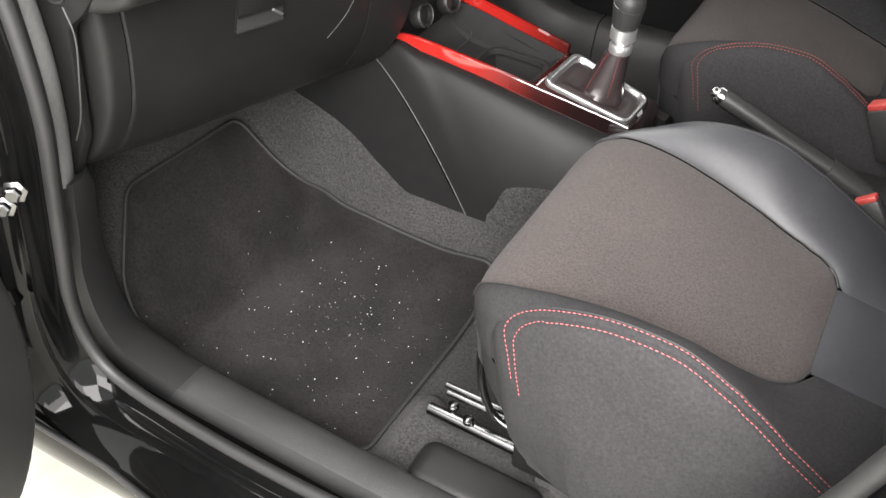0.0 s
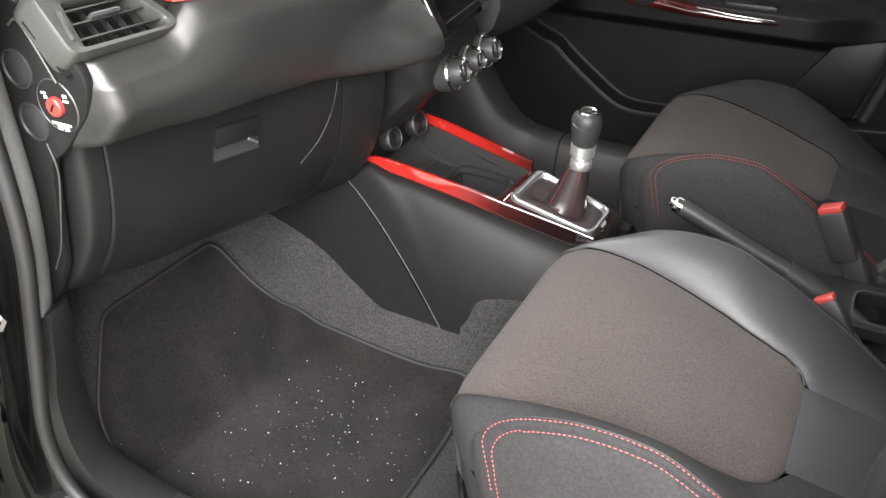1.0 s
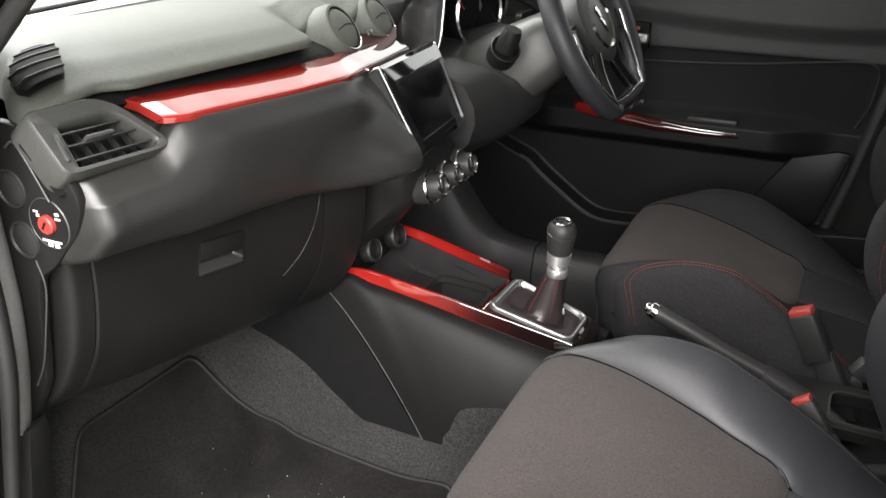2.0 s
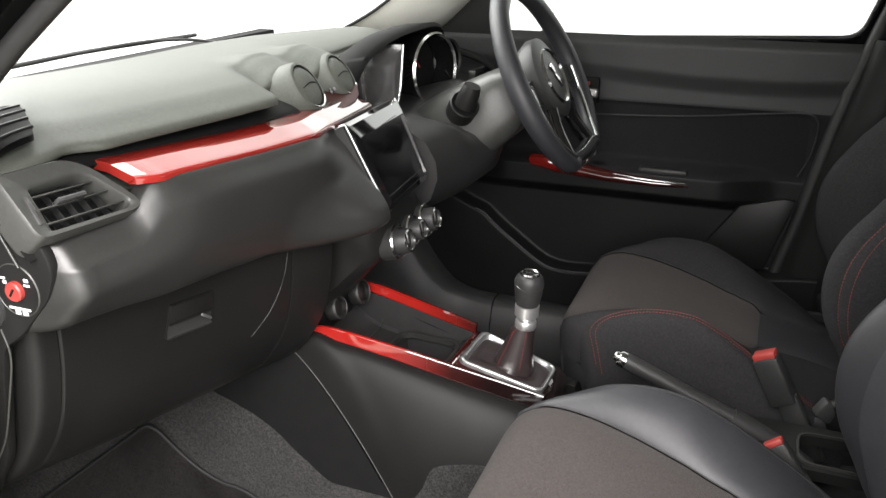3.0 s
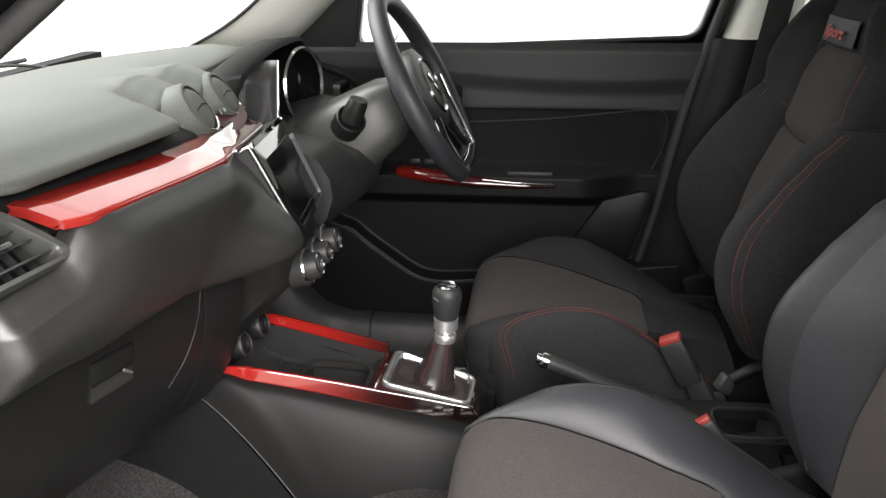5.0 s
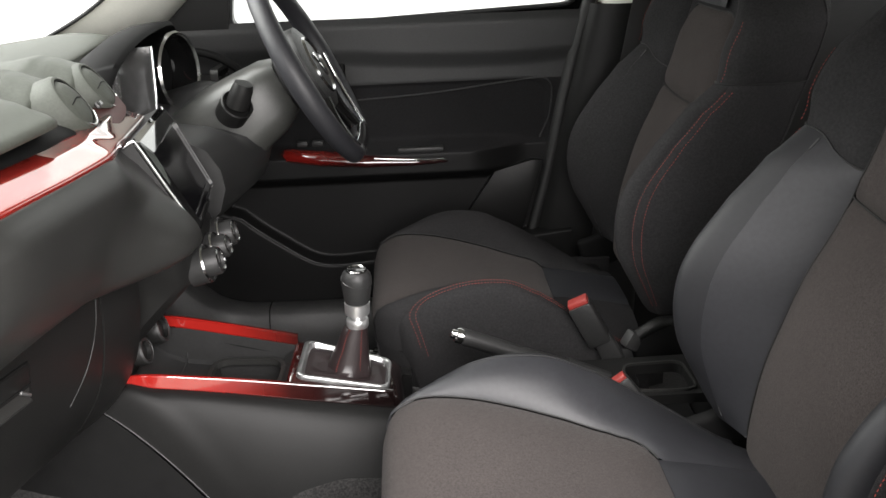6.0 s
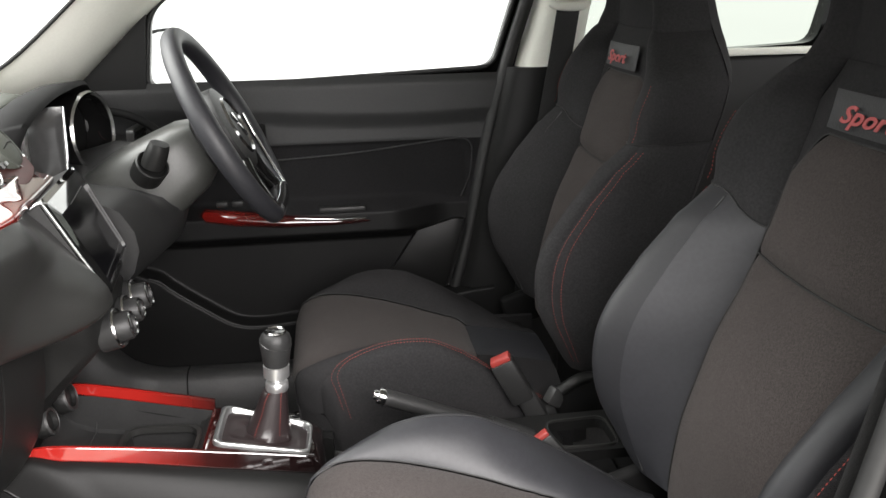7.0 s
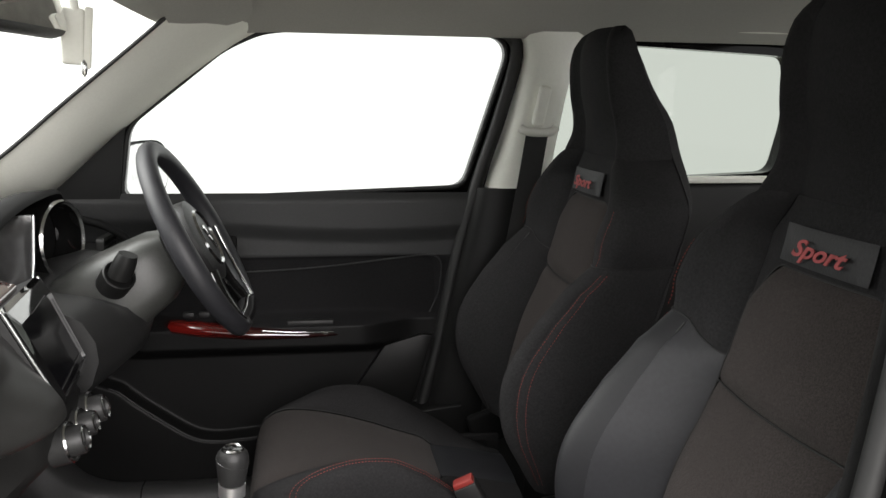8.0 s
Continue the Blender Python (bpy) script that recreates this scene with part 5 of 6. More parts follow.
tube("rim", [wheel_pt(a) for a in lin(0, 2 * math.pi, 73)[:-1]], [0.0165 + 0.0025 * abs(math.sin(a)) ** 6 for a in lin(0, 2 * math.pi, 73)[:-1]], M_LEATHER, wheel, "black leather rim", sides=14, closed=True)
hubp = lathe("hub", [(0.0, -0.05), (0.05, -0.05), (0.066, -0.03), (0.076, -0.01), (0.074, 0.006), (0.06, 0.012), (0.0, 0.016)], WM, M_PLASTIC, wheel, "black airbag hub", n=40)
ring("hub_ring", [(0.047, 0.0125), (0.05, 0.0165), (0.053, 0.0125), (0.05, 0.009)], WM, M_CHROME, hubp, "chrome ring", n=48)
part("emblem", box_bm((0.03, 0.012, 0.004), WM @ pose(-0.009, -0.004, 0.0165, 0, 0, 35), 0.0015, 2), M_CHROME, hubp, "chrome emblem bar")
part("emblem", box_bm((0.03, 0.012, 0.004), WM @ pose(0.009, 0.004, 0.0165, 0, 0, 35), 0.0015, 2), M_CHROME, hubp, "chrome emblem bar")
for s in (-1, 1):
    sp = [[WM @ Vector((0.012 + k * c, s * y, z + d)) for c, d in ((-0.022, -0.008), (-0.022, 0.004), (0.022, 0.004), (0.022, -0.008))] for y, z, k in ((0.05, -0.006, 1.2), (0.09, -0.012, 0.95), (0.13, -0.012, 0.8), (0.165, -0.003, 0.7))]
    spk = loft("spoke", sp, M_PLASTIC, wheel, "black side spoke")
    for j in range(3):
        part("spoke_button", box_bm((0.011, 0.014, 0.006), WM @ pose(0.002 + 0.012 * j, s * 0.096, -0.005), 0.002, 2), M_SILL, spk)
    low = curve([(0.05, s * 0.05, -0.004), (0.09, s * 0.06, -0.006), (0.125, s * 0.07, -0.002), (0.146, s * 0.075, 0.0)], 5)
    tube("lower_spoke", [WM @ p for p in low], 0.014, M_PIANO, wheel, "gloss black lower spoke", flat=0.8)
    tube("spoke_chrome", [WM @ (p + Vector((0, s * 0.01, 0.009))) for p in curve([(0.0, s * 0.13, 0.0), (0.05, s * 0.125, -0.002), (0.1, s * 0.105, 0.0), (0.14, s * 0.075, 0.006)], 6)], 0.0035, M_CHROME, wheel, "bright spoke edge")
tube("bottom_bar", [WM @ p for p in curve([(0.147, -0.075, 0.006), (0.15, 0.0, 0.008), (0.147, 0.075, 0.006)], 6)], 0.0135, M_PIANO, wheel, "gloss black bottom insert", sides=12)
col = thing("steering_column", "dark grey steering column shroud with control stalks", "steering column")
cs = []
for z, w, h, o in [(-0.05, 0.05, 0.045, 0.0), (-0.08, 0.068, 0.06, 0.005), (-0.13, 0.078, 0.068, 0.01), (-0.19, 0.085, 0.075, 0.015), (-0.24, 0.085, 0.075, 0.02)]:
    cs.append([WM @ Vector((o + h * math.copysign(abs(math.cos(a)) ** 0.55, math.cos(a)), w * math.copysign(abs(math.sin(a)) ** 0.55, math.sin(a)), z)) for a in lin(0, 2 * math.pi, 33)[:-1]])
loft("shroud", cs, M_SATINDASH, col, "dark grey plastic shroud", sharp=50)
SP = axis_pose((-0.17, 0.197, 0.686), (0.52, -0.55, 0.66))
lathe("stalk_collar", [(0.0, -0.03), (0.025, -0.03), (0.0262, 0.001), (0.0245, 0.003), (0.0225, 0.002), (0.021, -0.004), (0.0, -0.006)], SP, M_DASHSHADE, col, "black round collar", n=32)
tube("stalk", [(-0.17, 0.197, 0.684), (-0.163, 0.194, 0.7), (-0.157, 0.192, 0.712), (-0.154, 0.191, 0.72)], [0.0185, 0.018, 0.0165, 0.0145], M_DASHSHADE, col, "black stalk", sides=16)
# ==== centre console and gear lever ====
console = thing("centre_console", "black centre console with red-to-black side trim", "centre console")


def rail_z(x, s=-1):
    """Upper edge of the console's side trim; the driver's side stands a little higher."""
    knots = [(-0.45, 0.345), (-0.4, 0.358), (-0.34, 0.374), (-0.295, 0.3805), (-0.22, 0.369), (-0.156, 0.3565), (-0.094, 0.3435), (-0.03, 0.3295), (0.03, 0.3165), (0.07, 0.307), (0.16, 0.285)]
    return sum(float(table(knots, x + 0.008 * k)[0]) for k in range(-3, 4)) / 7 + (0.009 if s > 0 else 0.0)


def rail_y(x, s):
    """Half width of the console at its side trims, narrowing to the rear."""
    near = [(-0.42, 0.118), (-0.37, 0.108), (-0.305, 0.098), (-0.08, 0.076), (0.06, 0.062), (0.2, 0.06)]
    far = [(-0.42, 0.092), (-0.28, 0.07), (-0.09, 0.056), (0.06, 0.05), (0.2, 0.05)]
    return float(table(near if s < 0 else far, x)[0])


def trim_h(x):
    return (0.3 + 0.7 * smooth(-0.322, -0.27, x)) * float(table([(-0.32, 0.017), (-0.2, 0.019), (-0.07, 0.024), (0.06, 0.026)], x)[0])


def panel_z(x):
    """Upper edge of the side panel, under the trim and forward of it."""
    if x < -0.31:
        return float(table([(-0.371, 0.3525), (-0.345, 0.362), (-0.31, 0.3705)], x)[0])
    return min(0.3705, rail_z(x) - trim_h(x) - 0.003)


def side_y(x, v, s):
    top = rail_y(x, s) + 0.005
    return top + (0.156 - top) * v ** 0.6


VS = (0, 0.02, 0.06, 0.12, 0.22, 0.36, 0.52, 0.7, 0.85, 1.0)
for s in (-1, 1):
    side = []
    for u in lin(0, 1, 34):
        x0, x1 = -0.371 + 0.451 * u, -0.155 + 0.235 * u
        zt = panel_z(x0)
        side.append([(x0 + (x1 - x0) * v ** 0.68, s * side_y(x0, v, s), zt + (0.13 - zt) * v) for v in VS] + [(x1, s * 0.05, 0.13), (x0, s * (rail_y(x0, s) - 0.012), zt)])
    loft("side_panel", side, M_CONSIDE, console, "dark grey console side panel", sharp=55)
    fold = [(-0.371 + 0.216 * v ** 0.68, side_y(-0.371, v, s), 0.3525 - 0.2225 * v) for v in lin(0, 1, 24)]
    tube("panel_edge", [(x, s * (y + 0.0003), z) for x, y, z in fold], 0.0011, M_SILL, console, "fine edge line of the side panel", sides=6)
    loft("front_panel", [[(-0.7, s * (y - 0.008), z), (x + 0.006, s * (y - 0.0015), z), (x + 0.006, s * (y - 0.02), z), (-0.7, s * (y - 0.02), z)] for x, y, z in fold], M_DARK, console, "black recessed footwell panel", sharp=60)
    tr = []
    for x in lin(-0.322, 0.054 if s < 0 else -0.093, 40):
        z, y, h, k = rail_z(x, s), rail_y(x, s), trim_h(x) * (1.0 if s < 0 else 0.72), 0.3 + 0.7 * smooth(-0.322, -0.27, x)
        lean = 0.0022 if s < 0 else -0.004
        tr.append([(x, s * (y - 0.010), z - (0.022 if s < 0 else 0.014)), (x, s * (y - 0.0055 if s < 0 else y - 0.0075), z - 0.002), (x, s * (y - 0.0036), z), (x, s * (y - 0.0008), z - 0.0001), (x, s * (y + 0.0006 * k), z - 0.0007 * k), (x, s * (y + 0.0013 * k), z - 0.0019 * k), (x, s * (y + lean * k), z - h - 0.001), (x, s * (y + lean * k - 0.001), z - h - 0.003), (x, s * (y - 0.008), z - h - 0.006)])
    loft("trim_strip", tr, M_CONTRIM, console, "glossy trim fading from red to black", sharp=22)
tray = []
for x, z in [(-0.325, 0.345), (-0.3, 0.325), (-0.27, 0.315), (-0.235, 0.311), (-0.222, 0.31), (-0.216, 0.268), (-0.21, 0.262), (-0.125, 0.258), (-0.12, 0.262), (-0.115, 0.318), (-0.095, 0.33)]:
    n, f = -rail_y(x, -1) + 0.009, rail_y(x, 1) - 0.0115
    tray.append([(x, n, rail_z(x) - 0.008), (x, n + 0.003, z + 0.004), (x, n + 0.009, z), (x, f - 0.009, z), (x, f - 0.003, z + 0.004), (x, f, rail_z(x, 1) - 0.015), (x, f, 0.2), (x, n, 0.2)])
loft("tray", tray, M_PLASTIC, console, "black open tray with cup well", sharp=30)
frame_slab("cup_rim", cut_corners([(-0.225, -0.062), (-0.11, -0.052), (-0.11, 0.038), (-0.225, 0.047)], 0.03, 5), cut_corners([(-0.219, -0.056), (-0.116, -0.046), (-0.116, 0.032), (-0.219, 0.041)], 0.026, 5), 0.01, M_DASH, console, "black cup holder rim", plane="xy", at=0.312)
tube("tray_line", [(-0.268, y, z) for y, z in ((-0.06, 0.318), (0.045, 0.318), (0.056, 0.33), (0.059, 0.37))], 0.0009, M_SILL, console)
# shift surround
SH = pose(-0.0165, -0.008, 0.327, 0, 14.5, -2)
plate = []
for x, dz in [(-0.101, -0.045), (-0.1, -0.02), (-0.098, -0.011), (-0.094, -0.0075)] + [(x, -0.0065) for x in lin(-0.088, 0.05, 10)] + [(0.057, -0.009), (0.063, -0.015), (0.067, -0.025), (0.069, -0.05)]:
    z, n, f = 0.327 - 0.2586 * (x + 0.0165) + dz, -rail_y(x, -1) + 0.004, rail_y(x, 1) + 0.001
    plate.append([(x, n, 0.25), (x, n, z - 0.002), (x, n + 0.002, z), (x, f - 0.008, z), (x, f - 0.002, z - 0.002), (x, f + 0.001, z - 0.007), (x, f + 0.002, 0.25)])
loft("shift_plate", plate, M_CONTRIM, console, "gloss black shift plate rounded at its end", sharp=50)
BZ = [(-0.069, -0.0545), (0.069, -0.0425), (0.069, 0.0425), (-0.069, 0.0545)]
bzl = []
for inset, z, r in ((0.0, -0.008, 0.016), (0.0, 0.0005, 0.016), (0.0012, 0.002, 0.0155), (0.0036, 0.0022, 0.014), (0.005, 0.0008, 0.013), (0.0075, -0.0055, 0.012)):
    bzl.append([SH @ Vector((a, b, z)) for a, b in cut_corners([(x - math.copysign(inset * (1.7 if x < 0 else 1.0), x), y - math.copysign(inset, y)) for x, y in BZ], r, 5)])
rim_loft("shift_bezel", bzl, M_BEZEL, console, "silver gear lever bezel", 50)
box("rear_tunnel", (0.17, 0, 0.2), (0.24, 0.1, 0.06), M_DARK, console, "", 0.012, 2)

lever = thing("gear_lever", "gear lever with dark red-stitched leather gaiter and black knob", "gear lever")
gs = []
for k, (cx, cy, z, a, b, q, fold) in enumerate([(0.001, 0.0, -0.0045, 0.062, 0.042, 0.4, 0.0), (0.001, 0.0, -0.0015, 0.053, 0.0375, 0.5, 0.012), (0.001, 0.0, -0.002, 0.045, 0.0325, 0.65, 0.05), (0.0, 0.0, -0.0035, 0.0375, 0.0285, 0.8, 0.07),
                                              (-0.0115, -0.005, 0.329, 0.031, 0.0265, 0.8, 0.05), (-0.009, -0.005, 0.341, 0.028, 0.0245, 0.8, 0.04), (-0.004, -0.0045, 0.36, 0.0235, 0.0215, 0.85, 0.03), (0.0005, -0.004, 0.382, 0.0195, 0.0185, 0.9, 0.02), (0.0035, -0.004, 0.391, 0.017, 0.0165, 1.0, 0.0)]):
    ring_ = []
    for j in range(48):
        t = 2 * math.pi * j / 48
        f = 1 + fold * math.sin(4 * t + 0.9 + 0.35 * k)
        u, v = a * f * math.copysign(abs(math.cos(t)) ** q, math.cos(t)), b * f * math.copysign(abs(math.sin(t)) ** q, math.sin(t))
        if k < 4:
            ring_.append(SH @ Vector((cx + u, cy + v * (1 - 1.9 * u), z + 0.0025 * fold / 0.07 * math.sin(3 * t + 0.6))))
        else:
            ring_.append(Vector((cx + u, cy + v, z)))
    gs.append(ring_)
loft("gaiter", gs, M_GAITER, lever, "dark leather gaiter", sharp=60)
for k in (32, 40, 8, 16):
    stitches("gaiter_stitching", [g[k] + (g[k] - g[(k + 24) % 48]).normalized() * 0.0008 for g in gs[4:]], M_THREADDARK, lever, 0.0042, 0.0038, 0.0005, "red stitching")
KP = axis_pose((0.0055, -0.004, 0.3885), (0.05, 0, 1))
lathe("collar", [(0.0, 0.0), (0.0145, 0.0), (0.0165, 0.004), (0.0165, 0.013), (0.015, 0.0155), (0.0095, 0.016), (0.0095, 0.022), (0.0165, 0.0225), (0.0185, 0.024), (0.0185, 0.041), (0.0, 0.043)], KP, M_COLLAR, lever, "brushed metal collar", n=32)
lathe("knob", [(0.0, 0.042), (0.0175, 0.042), (0.019, 0.047), (0.0205, 0.058), (0.0222, 0.073), (0.0222, 0.08), (0.0205, 0.0865), (0.0165, 0.091), (0.0, 0.0925)], KP, M_PLASTIC, lever, "black leather gear knob", n=36)
tube("knob_seam", [KP @ Vector((0.0225 * math.cos(a), 0.0225 * math.sin(a), 0.0755 - 0.006 * math.cos(a + 2.2))) for a in lin(0, 2 * math.pi, 41)[:-1]], 0.0004, M_SATIN, lever, "fine seam line", sides=5, closed=True)
kc = lathe("knob_cap", [(0.0, 0.0915), (0.0135, 0.091), (0.014, 0.093), (0.0125, 0.0937), (0.0, 0.0937)], KP, M_PIANO, lever, "black shift pattern cap", n=32)
ring("cap_ring", [(0.0125, 0.093), (0.0138, 0.0947), (0.0155, 0.0923), (0.014, 0.0905)], KP, M_CHROME, kc, "chrome cap ring", n=32)
for dx, dy, w, h in ((0, -0.005, 0.011, 0.0009), (0, 0.0, 0.011, 0.0009), (0, 0.005, 0.011, 0.0009), (0, 0, 0.0009, 0.0105)):
    part("shift_pattern", box_bm((w, h, 0.0006), KP @ Matrix.Translation((dx, dy, 0.0938)), 0, 1), M_SATIN, kc)

hb = thing("handbrake", "black handbrake lever with chrome push button", "handbrake")
tube("grip", curve([(0.155, 0.004, 0.361), (0.2, 0.006, 0.342), (0.26, 0.008, 0.316), (0.33, 0.01, 0.288)], 6), [0.0115] + [0.013] * 17 + [0.0135], M_PLASTIC, hb, "black grip", sides=16)
BT = axis_pose((0.156, 0.004, 0.3605), (-0.91, 0, 0.41))
lathe("ferrule", [(0.0, -0.006), (0.0125, -0.006), (0.0125, 0.003), (0.0105, 0.006), (0.0, 0.006)], BT, M_CHROME, hb, "chrome ferrule", n=24)
lathe("push_button", [(0.0, 0.0), (0.0075, 0.0), (0.0075, 0.011), (0.006, 0.013), (0.0, 0.0135)], BT, M_CHROME, hb, "chrome push button", n=20)
tube("base", curve([(0.32, 0.01, 0.29), (0.38, 0.01, 0.262), (0.43, 0.01, 0.23)], 4), 0.018, M_PLASTIC, hb, sides=12)

rc = thing("rear_console", "low black console between the seats with an oblong cup well", "console")
ro = cut_corners([(0.28, -0.055), (0.62, -0.06), (0.62, 0.06), (0.28, 0.055)], 0.02, 5)
ri = cut_corners([(0.415, -0.045), (0.51, -0.048), (0.51, 0.034), (0.415, 0.03)], 0.02, 5)
frame_slab("surround", ro, ri, 0.016, M_DASHSHADE, rc, "black surround", plane="xy", at=0.258)
frame_slab("well_rim", cut_corners([(0.412, -0.048), (0.513, -0.051), (0.513, 0.037), (0.412, 0.033)], 0.022, 5), ri, 0.004, M_DASH, rc, "raised rim of the well", plane="xy", at=0.2745)
box("well_floor", (0.463, -0.007, 0.225), (0.1, 0.085, 0.006), M_DARK, rc, "", 0.002, 1)
box("housing", (0.45, 0, 0.18), (0.36, 0.11, 0.08), M_DARK, rc, "", 0.012, 2)


# ==== front seats ====
# cushion along x: panel height, bolster crest height, half width of the panel, scale of the width
CUSH = [(0.03, 0.300, 0.300, 0.150, 0.93), (0.036, 0.335, 0.335, 0.152, 0.95), (0.055, 0.364, 0.366, 0.156, 0.97), (0.09, 0.380, 0.386, 0.159, 0.985), (0.14, 0.381, 0.404, 0.155, 1.0), (0.2, 0.373, 0.412, 0.144, 1.0),
        (0.27, 0.358, 0.405, 0.128, 1.0), (0.33, 0.342, 0.378, 0.113, 1.0), (0.352, 0.337, 0.365, 0.106, 1.0), (0.366, 0.334, 0.356, 0.096, 1.0), (0.374, 0.332, 0.351, 0.083, 1.0), (0.378, 0.331, 0.347, 0.07, 1.0), (0.42, 0.325, 0.323, 0.068, 0.99), (0.46, 0.318, 0.296, 0.066, 0.97), (0.52, 0.305, 0.262, 0.066, 0.95)]
# the stitched bolster stands higher than the plain one
CUSH_LIFT = [(0.03, 0.0), (0.1, 0.008), (0.15, 0.011), (0.2, 0.014), (0.25, 0.018), (0.3, 0.023), (0.36, 0.019), (0.394, 0.014), (0.52, 0.005)]


def cushion(x, a):
    """Point of the cushion's skin: a in -1..1 from side to side, the panel within half of it."""
    zp, zc, seam, w = table(CUSH, x)
    s, b = (1 if a >= 0 else -1), abs(a)
    if s < 0:
        zc += float(table(CUSH_LIFT, x)[0])
    if b <= 0.5:
        dy, z = seam * b / 0.5, zp - 0.002 * (1 - (b / 0.5) ** 2)
    else:
        ctrl = [(0.5, seam, zp), (0.6, 0.168 + 0.3 * (seam - 0.14), zp + 0.62 * (zc - zp)), (0.68, 0.192, zc - 0.003), (0.74, 0.205, zc), (0.8, 0.214, zc - 0.013), (0.88, 0.222, zc - 0.055), (0.94, 0.225, zc - 0.11), (1.0, 0.218, min(0.168, zc - 0.06))]
        dy, z = table(ctrl, b)
        dy *= w
    lean = 0.3 * max(0.0, 0.37 - z) * smooth(0.2, 0.03, x)
    return (x + lean + (0.055 * smooth(0.5, 0.85, b) + 0.022 * smooth(0.9, 0.96, b)) * smooth(0.3, 0.03, x), s * dy, z)


# backrest along z: front surface, forward bolster, half width, thickness
BACK = [(0.30, 0.510, 0.015, 0.205, 0.10), (0.36, 0.513, 0.045, 0.222, 0.115), (0.42, 0.522, 0.082, 0.23, 0.125), (0.48, 0.540, 0.108, 0.232, 0.13), (0.54, 0.560, 0.114, 0.234, 0.13), (0.61, 0.592, 0.1, 0.237, 0.125), (0.66, 0.609, 0.074, 0.24, 0.12), (0.685, 0.618, 0.054, 0.241, 0.12), (0.7, 0.623, 0.046, 0.242, 0.12), (0.715, 0.628, 0.044, 0.243, 0.118),
        (0.745, 0.639, 0.05, 0.245, 0.115), (0.79, 0.652, 0.044, 0.238, 0.112), (0.83, 0.660, 0.036, 0.192, 0.11), (0.86, 0.664, 0.028, 0.158, 0.105), (0.89, 0.666, 0.016, 0.138, 0.1), (0.92, 0.665, 0.014, 0.126, 0.095), (0.97, 0.655, 0.012, 0.12, 0.074), (1.02, 0.651, 0.011, 0.114, 0.056),
        (1.05, 0.652, 0.008, 0.104, 0.044), (1.068, 0.658, 0.004, 0.09, 0.032), (1.078, 0.668, 0.001, 0.066, 0.014)]


def backrest(z, a):
    xc, bo, hw, th = table(BACK, z)
    seam = min(0.13, hw * 0.62)
    s, b = (1 if a >= 0 else -1), abs(a)
    if b <= 0.5:
        dy, dx = seam * b / 0.5, -0.012 * (1 - (b / 0.5) ** 2) * smooth(0.36, 0.5, z)
    elif b <= 1.0:
        ctrl = [(0.5, seam, 0.0), (0.6, seam + (hw - seam) * 0.36, -0.55 * bo), (0.7, seam + (hw - seam) * 0.68, -bo), (0.8, seam + (hw - seam) * 0.9, -0.92 * bo + 0.01), (0.9, hw, -0.55 * bo + 0.3 * th), (1.0, hw, 0.65 * th)]
        dy, dx = table(ctrl, b)
    else:
        t = b - 1.0
        dy, dx = hw * (1 - t) ** 0.6, 0.65 * th + 0.35 * th * smooth(0, 0.5, t)
    return (xc + dx, s * dy, z)


def shoulder_z(a):
    """Height of the seam between a lower bolster and the shoulder, falling towards the panel."""
    return 0.664 + 0.036 * smooth(0.5, 0.68, abs(a))


def panel_top(a):
    """Upper edge of the fabric panel, with rounded corners."""
    return 0.784 - 0.05 * smooth(0.28, 0.52, abs(a)) ** 1.5


def between(low, high):
    """The backrest's skin from one seam up to another, u running from 0 to 1."""
    def skin(u, a):
        lo, hi = (low(a) if callable(low) else low), (high(a) if callable(high) else high)
        return backrest(lo + (hi - lo) * u, a)
    return skin


